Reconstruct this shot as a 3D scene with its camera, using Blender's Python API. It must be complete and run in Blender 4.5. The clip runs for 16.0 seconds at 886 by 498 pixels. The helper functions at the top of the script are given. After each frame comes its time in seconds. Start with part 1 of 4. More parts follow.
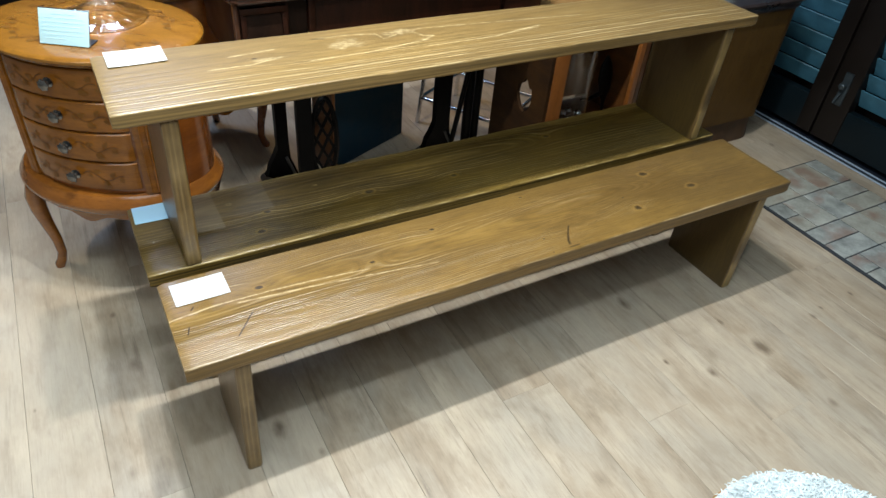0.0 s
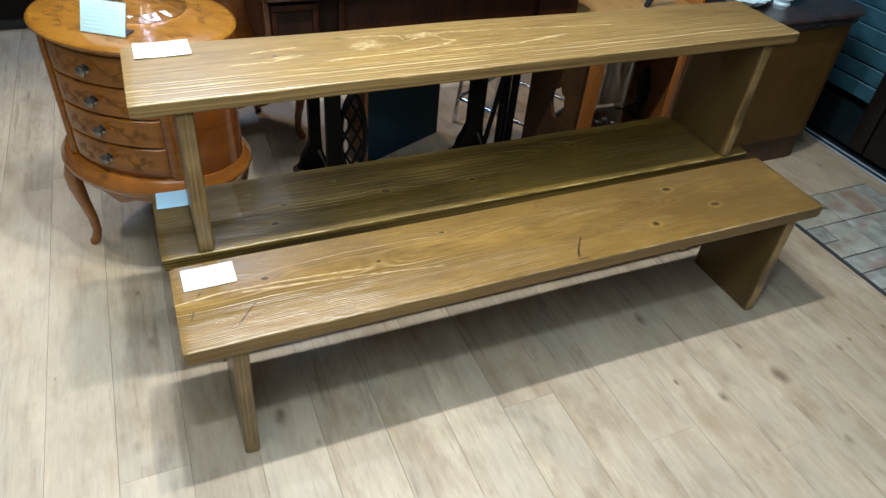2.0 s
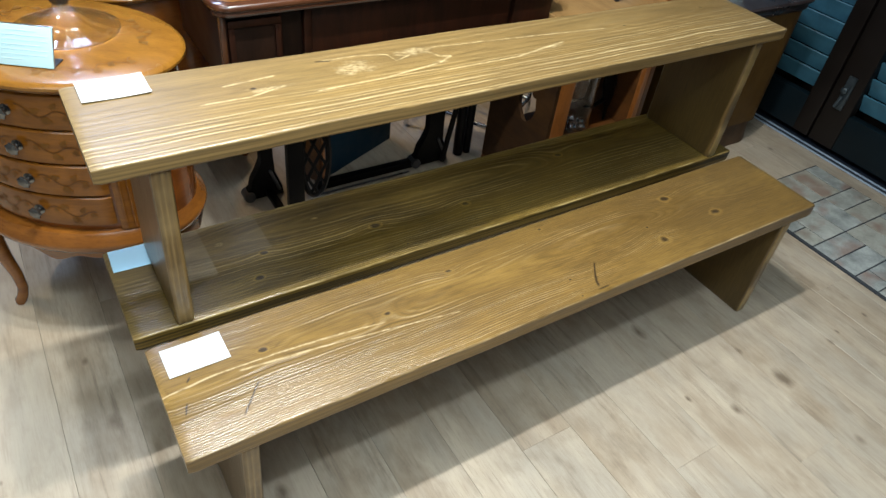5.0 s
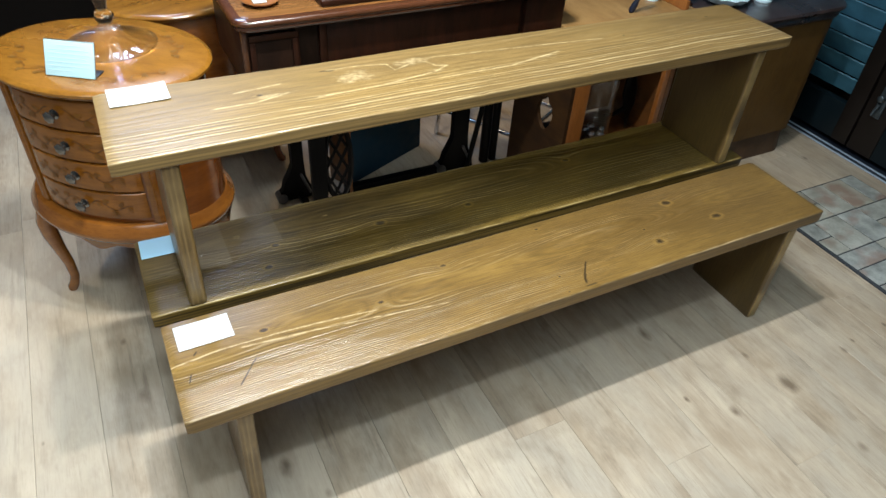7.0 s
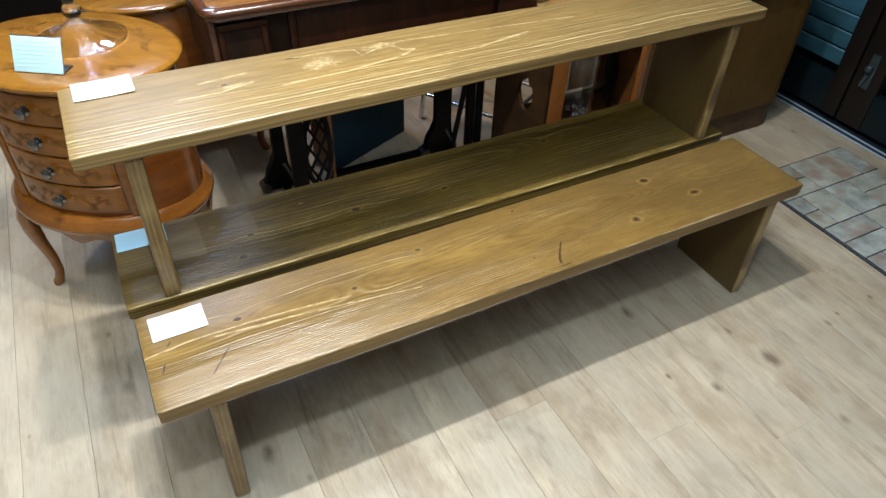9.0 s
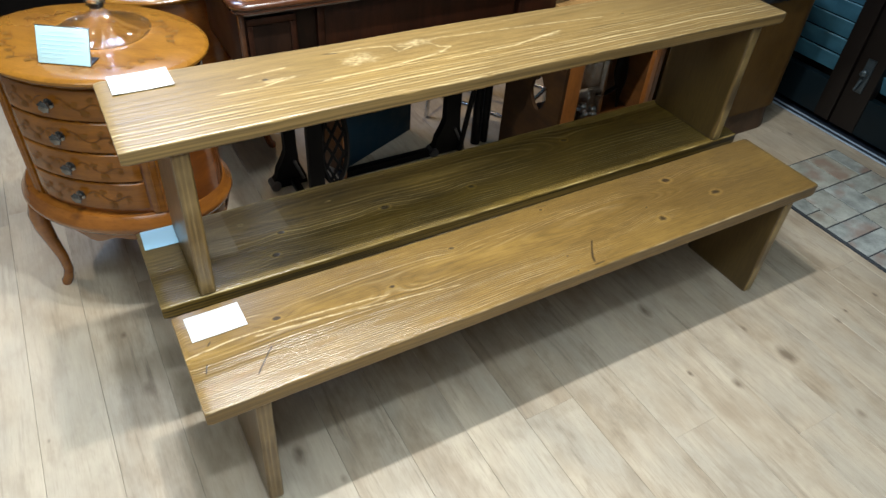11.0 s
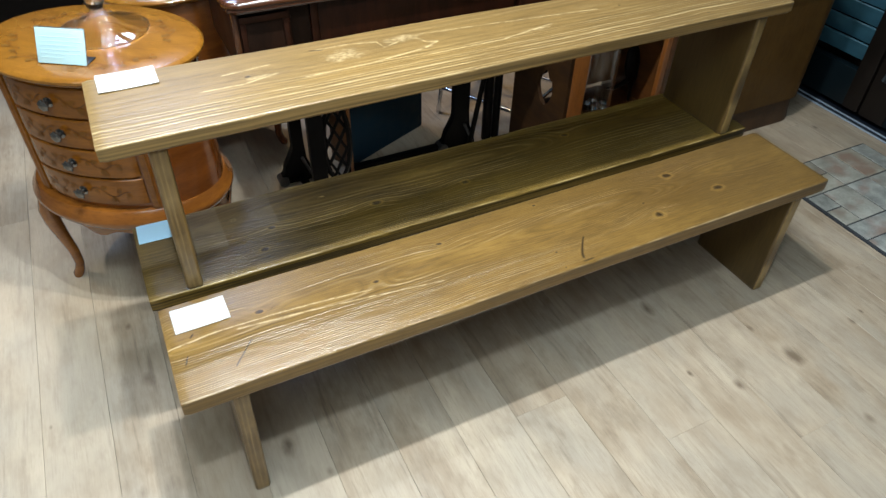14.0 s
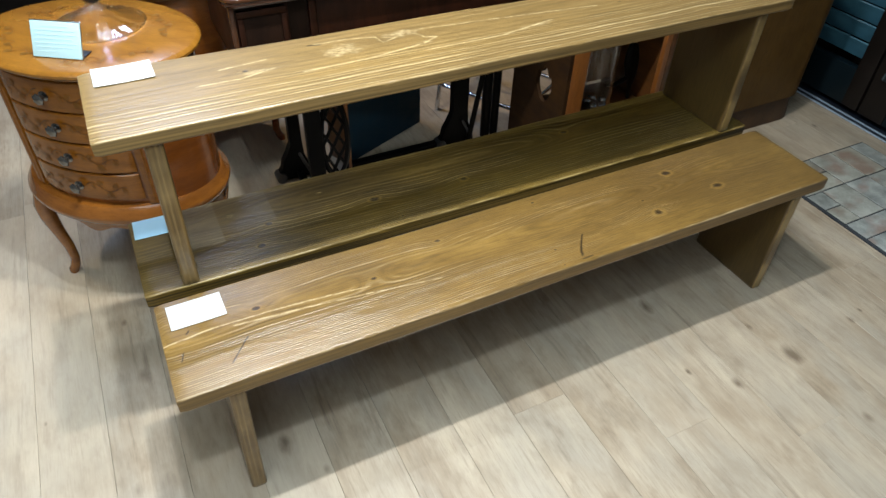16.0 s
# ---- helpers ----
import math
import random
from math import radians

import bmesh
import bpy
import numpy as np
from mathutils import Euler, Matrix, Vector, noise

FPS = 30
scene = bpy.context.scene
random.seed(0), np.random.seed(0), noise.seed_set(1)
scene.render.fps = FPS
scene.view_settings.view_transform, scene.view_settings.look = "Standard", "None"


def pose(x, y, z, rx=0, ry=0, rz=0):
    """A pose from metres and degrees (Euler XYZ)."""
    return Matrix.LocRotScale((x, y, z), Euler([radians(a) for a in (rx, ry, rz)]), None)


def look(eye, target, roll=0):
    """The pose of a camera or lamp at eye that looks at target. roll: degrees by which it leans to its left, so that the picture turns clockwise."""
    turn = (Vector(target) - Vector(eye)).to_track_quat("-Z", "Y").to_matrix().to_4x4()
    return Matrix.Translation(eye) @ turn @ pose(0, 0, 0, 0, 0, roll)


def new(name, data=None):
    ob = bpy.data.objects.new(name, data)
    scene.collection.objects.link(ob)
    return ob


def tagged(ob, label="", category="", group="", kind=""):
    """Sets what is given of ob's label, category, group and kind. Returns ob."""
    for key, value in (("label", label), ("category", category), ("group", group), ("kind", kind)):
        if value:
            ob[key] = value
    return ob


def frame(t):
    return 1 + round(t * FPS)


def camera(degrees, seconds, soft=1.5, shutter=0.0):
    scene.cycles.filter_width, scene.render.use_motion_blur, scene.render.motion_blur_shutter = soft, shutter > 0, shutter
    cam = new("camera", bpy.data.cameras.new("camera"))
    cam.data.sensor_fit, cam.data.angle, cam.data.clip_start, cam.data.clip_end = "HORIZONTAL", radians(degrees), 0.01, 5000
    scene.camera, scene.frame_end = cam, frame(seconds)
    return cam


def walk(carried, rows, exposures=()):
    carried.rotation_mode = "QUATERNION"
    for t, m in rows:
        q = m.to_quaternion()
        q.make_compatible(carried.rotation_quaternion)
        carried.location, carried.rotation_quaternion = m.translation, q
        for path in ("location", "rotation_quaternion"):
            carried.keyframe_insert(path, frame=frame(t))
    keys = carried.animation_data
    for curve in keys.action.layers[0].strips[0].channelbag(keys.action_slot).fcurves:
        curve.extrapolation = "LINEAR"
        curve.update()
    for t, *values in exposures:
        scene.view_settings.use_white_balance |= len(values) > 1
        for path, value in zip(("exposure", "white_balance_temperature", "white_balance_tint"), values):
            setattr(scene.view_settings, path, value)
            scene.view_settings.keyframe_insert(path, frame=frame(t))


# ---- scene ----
cam = camera(66.3, 16.0)
PATH = [
    (0, (-0.048, -0.992, 1.46), (0.781, 0.337, 0.217), 5.3),
    (0.5, (-0.049, -0.988, 1.462), (0.772, 0.341, 0.213), 5.1),
    (1, (-0.043, -0.996, 1.461), (0.734, 0.368, 0.221), 4.7),
    (1.5, (0.016, -1.015, 1.484), (0.743, 0.369, 0.237), 4.9),
    (2, (0.056, -1.038, 1.491), (0.741, 0.352, 0.226), 5.6),
    (2.5, (0.06, -1.04, 1.492), (0.732, 0.344, 0.214), 5.6),
    (3, (0.066, -0.983, 1.519), (0.788, 0.352, 0.217), 6.2),
    (3.5, (0.019, -0.835, 1.488), (0.814, 0.453, 0.181), 6.7),
    (4, (-0.039, -0.706, 1.477), (0.841, 0.518, 0.162), 7.7),
    (4.2, (-0.062, -0.684, 1.459), (0.863, 0.517, 0.154), 8.2),
    (6.3, (-0.007, -0.84, 1.539), (0.812, 0.455, 0.255), 6.4),
    (6.5, (0.007, -0.86, 1.546), (0.801, 0.449, 0.259), 5.9),
    (7, (0.039, -0.896, 1.529), (0.789, 0.443, 0.246), 4.2),
    (7.5, (0.103, -0.938, 1.53), (0.814, 0.407, 0.232), 2.8),
    (8, (0.117, -0.94, 1.526), (0.821, 0.4, 0.219), 1.9),
    (10.3, (0.058, -0.911, 1.542), (0.832, 0.384, 0.228), 4.0),
    (10.5, (0.03, -0.899, 1.532), (0.82, 0.394, 0.226), 4.3),
    (11, (-0.036, -0.856, 1.517), (0.77, 0.42, 0.205), 4.6),
    (11.5, (-0.053, -0.857, 1.524), (0.761, 0.398, 0.196), 5.4),
    (12, (-0.022, -0.861, 1.521), (0.781, 0.391, 0.185), 5.7),
    (12.5, (0.016, -0.889, 1.526), (0.79, 0.368, 0.177), 5.5),
    (13, (0.039, -0.902, 1.52), (0.779, 0.378, 0.174), 4.2),
    (13.5, (0.069, -0.906, 1.529), (0.779, 0.401, 0.191), 2.9),
    (14, (0.088, -0.921, 1.521), (0.777, 0.408, 0.195), 1.7),
    (14.5, (0.09, -0.93, 1.521), (0.769, 0.402, 0.193), 1.4),
    (15, (0.09, -0.933, 1.524), (0.767, 0.401, 0.197), 1.4),
    (15.5, (0.087, -0.927, 1.52), (0.771, 0.403, 0.191), 1.6),
    (16, (0.09, -0.915, 1.513), (0.783, 0.407, 0.182), 2.1),
]
EXPOSURES = [(0.0, 0.02), (4.0, 0.03), (7.0, 0.08), (11.0, 0.08), (13.0, -0.01), (16.0, 0.01)]
walk(cam, [(t, look(eye, target, roll)) for t, eye, target, roll in PATH], EXPOSURES)

# ---- light ----
world = bpy.data.worlds.new("world")
scene.world = world
world.use_nodes = True
world.node_tree.nodes["Background"].inputs[0].default_value = (0.35, 0.55, 0.75, 1)
world.node_tree.nodes["Background"].inputs[1].default_value = 0.25


def panel_lamp(name, place, watts, sx, sy, colour):
    data = bpy.data.lights.new(name, "AREA")
    data.shape, data.size, data.size_y, data.energy, data.color = "RECTANGLE", sx, sy, watts, colour
    lamp = new(name, data)
    lamp.location = place
    return lamp


COOL = (0.86, 1.0, 1.10)


def spot(name, place, target, watts, radius, angle, colour):
    data = bpy.data.lights.new(name, "SPOT")
    data.energy, data.shadow_soft_size, data.color = watts, radius, colour
    data.spot_size, data.spot_blend = radians(angle), 0.9
    lamp = new(name, data)
    lamp.matrix_basis = look(place, target)
    return lamp


spot("ceiling_spot_a", (0.67, 0.20, 2.60), (0.64, 0.15, 0), 128, 0.03, 132, (1.0, 0.97, 0.90))
spot("ceiling_spot_a", (0.34, 0.21, 2.60), (0.36, 0.15, 0), 120, 0.03, 132, (0.90, 1.0, 1.06))
spot("ceiling_spot_d", (0.60, 0.64, 2.60), (0.58, 0.30, 0), 46, 0.03, 120, COOL)
spot("ceiling_spot_b", (0.15, -0.80, 2.60), (0.18, -0.6, 0), 90, 0.06, 108, COOL)
spot("ceiling_spot_c", (0.16, 1.36, 2.62), (0.10, 0.30, 0.4), 74, 0.08, 58, (0.90, 0.98, 1.10))
# Spots f, g and h are added warm fills that brighten the back floor.
spot("fill_spot_f", (2.05, 1.95, 2.60), (1.80, 1.36, 0), 84, 0.03, 32, (1.0, 0.76, 0.44))
spot("fill_spot_g", (-0.95, 1.55, 2.60), (-0.55, 1.50, 0), 100, 0.04, 46, (1.0, 0.90, 0.72))
spot("fill_spot_h", (0.95, 2.30, 2.60), (0.85, 1.50, 0), 44, 0.03, 44, (1.0, 0.70, 0.36))
# Panel e is an added overhead fill for ambient light, no known fixture.
panel_lamp("fill_panel_e", (-0.3, -0.9, 2.64), 58, 2.6, 2.2, (0.86, 1.0, 1.06))
panel_lamp("ceiling_lamp_n", (0.22, 2.60, 2.64), 24, 0.6, 0.6, (0.64, 0.88, 1.36))


# ---- materials ----
def sock(tree, target, value):
    if isinstance(value, bpy.types.NodeSocket):
        tree.links.new(value, target)
    else:
        target.default_value = value


def m_new(name):
    mat = bpy.data.materials.new(name)
    mat.use_nodes = True
    tree = mat.node_tree
    return mat, tree, tree.nodes["Principled BSDF"]


def n_math(tree, op, a, b=0.0, c=0.0, clamp=False):
    n = tree.nodes.new("ShaderNodeMath")
    n.operation, n.use_clamp = op, clamp
    sock(tree, n.inputs[0], a), sock(tree, n.inputs[1], b), sock(tree, n.inputs[2], c)
    return n.outputs[0]


def n_vec(tree, op, a, b=(0, 0, 0)):
    n = tree.nodes.new("ShaderNodeVectorMath")
    n.operation = op
    sock(tree, n.inputs[0], a), sock(tree, n.inputs[1], b)
    return n.outputs["Value"] if op in ("LENGTH", "DISTANCE") else n.outputs[0]


def n_noise(tree, vec, scale, detail=3.0, rough=0.55, out=0):
    n = tree.nodes.new("ShaderNodeTexNoise")
    sock(tree, n.inputs["Vector"], vec)
    n.inputs["Scale"].default_value, n.inputs["Detail"].default_value, n.inputs["Roughness"].default_value = scale, detail, rough
    return n.outputs[out]


def n_range(tree, value, lo, hi, to_lo=0.0, to_hi=1.0):
    n = tree.nodes.new("ShaderNodeMapRange")
    sock(tree, n.inputs[0], value)
    for i, v in enumerate((lo, hi, to_lo, to_hi)):
        n.inputs[i + 1].default_value = v
    return n.outputs[0]


def n_mix(tree, fac, a, b, blend="MIX"):
    n = tree.nodes.new("ShaderNodeMix")
    n.data_type, n.blend_type = "RGBA", blend
    sock(tree, n.inputs["Factor"], fac)
    sock(tree, n.inputs[6], (*a, 1) if isinstance(a, tuple) else a)
    sock(tree, n.inputs[7], (*b, 1) if isinstance(b, tuple) else b)
    return n.outputs[2]


def n_bump(tree, height, strength, distance):
    n = tree.nodes.new("ShaderNodeBump")
    n.inputs["Strength"].default_value, n.inputs["Distance"].default_value = strength, distance
    sock(tree, n.inputs["Height"], height)
    return n.outputs[0]


def coords(tree, scale=(1, 1, 1), shift=(0, 0, 0)):
    c = tree.nodes.new("ShaderNodeTexCoord").outputs["Object"]
    return n_vec(tree, "ADD", n_vec(tree, "MULTIPLY", c, scale), shift)


def split(tree, vec):
    n = tree.nodes.new("ShaderNodeSeparateXYZ")
    sock(tree, n.inputs[0], vec)
    return n.outputs


def join(tree, x, y, z):
    n = tree.nodes.new("ShaderNodeCombineXYZ")
    sock(tree, n.inputs[0], x), sock(tree, n.inputs[1], y), sock(tree, n.inputs[2], z)
    return n.outputs[0]


def finish(tree, bsdf, colour, rough, metal=0.0, normal=None, coat=0.0, coat_rough=0.1, spec=0.5):
    sock(tree, bsdf.inputs["Base Color"], (*colour, 1) if isinstance(colour, tuple) else colour)
    sock(tree, bsdf.inputs["Roughness"], rough)
    bsdf.inputs["Metallic"].default_value = metal
    bsdf.inputs["Specular IOR Level"].default_value = spec
    bsdf.inputs["Coat Weight"].default_value, bsdf.inputs["Coat Roughness"].default_value = coat, coat_rough
    if normal is not None:
        tree.links.new(normal, bsdf.inputs["Normal"])


def plank_wood(name, dark, mid, gold, pale, top=0.405, heart=0.17, rings=120.0, shift=0.0, turned=False, level=0.12, zones=(), strength=0.9, knots=(), scars=(), streaks=(), scuffs=(), faded=(), sap=(), dark_zones=(),
               under=0.03, lift=0.07, face=0.5, wear_lit=0.5, gloss=(0.3, 0.28, 0.42, 0.32), relief=0.6, spec=0.45, wide=0.17, stain=0.25, side=0.5, furrow=0.45):
    """Brushed softwood sawn along x (or z, when turned): annual rings in relief, knots, scars, worn and brightened
    arrises.
    """
    mat, tree, bsdf = m_new(name)

    def mul(a, b):
        return n_math(tree, "MULTIPLY", a, b)

    def add(a, b):
        return n_math(tree, "ADD", a, b)

    def sub(a, b):
        return n_math(tree, "SUBTRACT", a, b)

    def field(fx, fy, fz, detail=2.0, seed=0.0, rough=0.5):
        return n_noise(tree, join(tree, mul(sx, fx), add(mul(sy, fy), shift + seed), mul(sz, fz)), 1.0, detail, rough)

    def about(cx, cy, rx, ry):
        """Distance from a point, in its own half-widths."""
        return n_vec(tree, "LENGTH", join(tree, n_math(tree, "DIVIDE", sub(sx, cx), rx), n_math(tree, "DIVIDE", sub(sy, cy), ry), 0.0))

    def stroke(ax, ay, bx, by, width):
        ln = math.hypot(bx - ax, by - ay)
        ux, uy = (bx - ax) / ln, (by - ay) / ln
        px, py = sub(sx, ax), sub(sy, ay)
        along = add(mul(px, ux), mul(py, uy))
        off = n_math(tree, "ABSOLUTE", add(add(mul(px, -uy), mul(py, ux)), mul(sub(fine, 0.5), width * 1.4)))
        inside = mul(n_range(tree, along, -0.003, 0.003), n_range(tree, along, ln + 0.003, ln - 0.003))
        return mul(inside, n_range(tree, off, width, width * 0.3))

    raw = coords(tree)
    if turned:
        s = split(tree, raw)
        raw = join(tree, s[2], s[1], s[0])
    s = split(tree, raw)
    sx, sy, sz = s[0], s[1], s[2]
    slow, mid_w, fine = field(1.1, 3.0, 3.0), field(4.5, 14.0, 14.0, seed=3.1), field(34.0, 60.0, 60.0, 3.0, 5.7)
    yy = add(add(sub(sy, heart), mul(sub(slow, 0.5), 0.055)), add(mul(sub(mid_w, 0.5), 0.008), mul(sub(fine, 0.5), 0.0014)))
    zz = add(sub(top + under, sz), mul(n_noise(tree, join(tree, mul(sx, 1.25), shift + 5.0, 0.0), 1.0, 1.0, 0.5), lift))
    r = n_math(tree, "SQRT", add(mul(yy, yy), mul(zz, zz)))
    spots, halo = 0.0, 0.0
    for kx, ky, size in knots:
        d = about(kx, ky, 1.5, 1.0)
        swell = n_math(tree, "POWER", 2.718, mul(mul(d, d), -1.0 / (2 * (size * 2.0) ** 2)))
        r = add(r, mul(swell, size * 0.75))
        rough_d = add(d, mul(sub(fine, 0.5), size * 1.0))
        spots = add(spots, n_range(tree, rough_d, size * 0.55, size * 0.28))
        halo = add(halo, mul(n_range(tree, rough_d, size * 1.0, size * 0.7), n_range(tree, rough_d, size * 0.5, size * 0.66)))
    for mark in scars:
        spots = add(spots, stroke(*mark))
    count = add(mul(r, rings), mul(n_noise(tree, join(tree, mul(r, 45.0), shift, 0.0), 1.0, 1.0, 0.5), 2.2))
    phase = n_math(tree, "FRACT", count)
    white = tree.nodes.new("ShaderNodeTexWhiteNoise")
    white.noise_dimensions = "1D"
    sock(tree, white.inputs["W"], n_math(tree, "FLOOR", count))
    each = white.outputs["Value"]
    off = n_math(tree, "ABSOLUTE", sub(phase, 0.5))
    ridge = n_math(tree, "DIVIDE", sub(add(wide, mul(each, 0.12)), off), 0.11, clamp=True)
    ridge = mul(ridge, n_range(tree, each, 0.0, 1.0, 0.35, 1.1))
    broken = field(7.0, 55.0, 55.0, 3.0, 1.9, 0.6)
    ridge = mul(ridge, n_range(tree, broken, 0.34, 0.56, 0.25, 1.0))
    rate = n_math(tree, "DIVIDE", n_math(tree, "ABSOLUTE", yy), add(r, 0.0005))
    ridge = mul(ridge, n_range(tree, rate, 0.05, 0.6, 0.35, 1.0))
    much = level
    for cx, cy, rx, ry, gain in zones:
        d = add(about(cx, cy, rx, ry), mul(sub(mid_w, 0.5), 0.9))
        much = add(much, mul(n_range(tree, d, 1.15, 0.7), gain))
    much = n_math(tree, "MINIMUM", much, 1.0)
    much = mul(much, n_range(tree, sz, top - 0.010, top - 0.004, face, 1.0)) if not turned else much
    groove = mul(mul(n_range(tree, off, 0.30, 0.46), n_math(tree, "MAXIMUM", much, furrow)), n_range(tree, broken, 0.36, 0.6, 0.25, 1.0))
    ridge = mul(ridge, much)
    fibre = n_noise(tree, join(tree, mul(sx, 16.0), mul(sy, 430.0), mul(sz, 430.0)), 1.0, 2.0, 0.6)
    blotch, cloud, grime = field(4.0, 13.0, 13.0, 4.0, 2.3, 0.6), field(1.7, 6.0, 6.0, 3.0, 8.4), field(11.0, 26.0, 26.0, 4.0, 11.0, 0.65)
    base = n_mix(tree, n_range(tree, blotch, 0.24, 0.72), dark, mid)
    base = n_mix(tree, n_range(tree, cloud, 0.40, 0.68, 0.0, 0.55), base, gold)
    base = n_mix(tree, n_range(tree, grime, 0.56, 0.76, 0.0, stain), base, tuple(0.6 * v for v in dark))
    for cx, cy, rx, ry in sap:
        d = add(about(cx, cy, rx, ry), mul(sub(grime, 0.5), 2.2))
        base = n_mix(tree, n_range(tree, d, 1.3, 0.3, 0.0, 0.5), base, gold)
    # Oval zones mixed towards a darker brown, their borders broken by noise.
    for cx, cy, rx, ry, deep in dark_zones:
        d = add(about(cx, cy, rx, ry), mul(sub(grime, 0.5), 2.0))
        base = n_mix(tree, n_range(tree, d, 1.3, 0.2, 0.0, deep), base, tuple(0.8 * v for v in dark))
    base = n_mix(tree, mul(groove, 0.72), base, tuple(0.5 * v for v in dark))
    base = n_mix(tree, mul(ridge, strength), base, pale)
    base = n_mix(tree, n_range(tree, fibre, 0.42, 0.66, 0.0, 0.46), base, tuple(0.5 * v for v in dark))
    rubbed = 0.0
    for line in streaks:
        rubbed = add(rubbed, stroke(*line))
    rubbed = mul(rubbed, n_range(tree, field(60.0, 90.0, 90.0, 2.0, 4.4), 0.34, 0.56, 0.15, 0.75))
    for cx, cy, rx, ry in scuffs:
        d = add(about(cx, cy, rx, ry), mul(sub(fine, 0.5), 2.4))
        worn = field(70.0, 150.0, 150.0, 3.0, 6.6, 0.6)
        rubbed = add(rubbed, mul(n_range(tree, d, 1.1, 0.35), n_range(tree, worn, 0.42, 0.60, 0.05, 0.6)))
    base = n_mix(tree, n_math(tree, "MINIMUM", rubbed, 0.9), base, pale)
    if not turned:
        # Edge faces: grain bands, with their shade mixed into the colour by side.
        bands = n_noise(tree, join(tree, mul(sx, 1.3), shift + 2.0, add(mul(sz, 210.0), mul(mid_w, 1.5))), 1.0, 2.0, 0.5)
        shaded_edge = n_mix(tree, n_range(tree, bands, 0.42, 0.60), tuple(0.55 * v for v in dark), mid)
        base = n_mix(tree, n_range(tree, sz, top - 0.005, top - 0.008, 0.0, side), base, shaded_edge)
    # Pale arrises: rubbed edges plus the edge highlight, both put into the colour.
    arris = n_range(tree, add(sy, mul(sub(fine, 0.5), 0.004)), 0.0034, 0.0010)
    if not turned:
        arris = mul(arris, n_range(tree, add(sz, mul(sub(mid_w, 0.5), 0.008)), top - 0.0042, top - 0.0012))
        arris = add(arris, mul(n_range(tree, sy, 0.2805, 0.2850), n_range(tree, sz, top - 0.006, top - 0.002)))
    arris = mul(arris, n_range(tree, field(9.0, 4.0, 4.0, 3.0, 7.7), 0.40, 0.60, 0.05, wear_lit))
    base = n_mix(tree, arris, base, pale)
    base = n_mix(tree, mul(halo, 0.35), base, gold)
    base = n_mix(tree, n_math(tree, "MULTIPLY", spots, 0.88, clamp=True), base, (0.022, 0.012, 0.006))
    for fx0, fx1, fy0, fy1, haze in faded:
        edge = mul(n_range(tree, sx, fx1, fx1 - 0.004), n_range(tree, sx, fx0 - 0.004, fx0))
        edge = mul(edge, n_range(tree, add(sy, mul(sub(fine, 0.5), 0.014)), fy0, fy0 + 0.008))
        base = n_mix(tree, mul(edge, n_range(tree, blotch, 0.3, 0.7, haze * 0.7, haze * 1.3)), base, (0.34, 0.29, 0.22))
    height = add(mul(sub(ridge, mul(groove, 0.6)), 0.9), mul(fibre, 0.3))
    height = sub(height, mul(spots, 0.6))
    rough = n_range(tree, blotch, 0.3, 0.7, gloss[2], gloss[3])
    normal = n_bump(tree, height, relief, 0.0011)
    finish(tree, bsdf, base, rough, normal=normal, coat=gloss[0], coat_rough=gloss[1], spec=spec)
    tree.links.new(normal, bsdf.inputs["Coat Normal"])
    if not turned:
        tree.links.new(n_range(tree, sz, top - 0.010, top - 0.005, gloss[0] * 0.15, gloss[0]), bsdf.inputs["Coat Weight"])
    return mat


def polished_wood(name, dark, mid, rough=0.22, coat=0.5, along=(6, 40, 6), relief=0.0004, spec=0.5):
    mat, tree, bsdf = m_new(name)
    grain = n_noise(tree, coords(tree, along), 1.0, 5.0, 0.62)
    cloud = n_noise(tree, coords(tree, (7, 7, 7), (3, 1, 2)), 1.0, 3.0, 0.5)
    pores = n_noise(tree, coords(tree, tuple(9 * v for v in along)), 1.0, 2.0, 0.6)
    base = n_mix(tree, n_range(tree, grain, 0.32, 0.68), dark, mid)
    base = n_mix(tree, n_range(tree, cloud, 0.35, 0.7, 0.0, 0.35), base, dark)
    base = n_mix(tree, n_range(tree, pores, 0.5, 0.7, 0.0, 0.3), base, tuple(0.5 * v for v in dark))
    finish(tree, bsdf, base, n_range(tree, cloud, 0.3, 0.7, rough * 0.85, rough * 1.3), normal=n_bump(tree, grain, 0.25, relief), coat=coat, coat_rough=0.08, spec=spec)
    return mat


def plain(name, colour, rough=0.5, metal=0.0, scale=40.0, vary=0.25, relief=0.0003, coat=0.0, spec=0.5):
    mat, tree, bsdf = m_new(name)
    big = n_noise(tree, coords(tree, (scale * 0.15,) * 3), 1.0, 3.0, 0.55)
    fine = n_noise(tree, coords(tree, (scale * 4,) * 3), 1.0, 3.0, 0.6)
    base = n_mix(tree, n_range(tree, big, 0.3, 0.7, 0.0, 1.0), tuple(v * (1 - vary) for v in colour), colour)
    base = n_mix(tree, n_range(tree, fine, 0.45, 0.7, 0.0, 0.25), base, tuple(v * (1 - vary) for v in colour))
    finish(tree, bsdf, base, n_range(tree, big, 0.3, 0.7, rough * 0.85, min(1.0, rough * 1.2)), metal, n_bump(tree, fine, 0.3, relief), coat, spec=spec)
    return mat


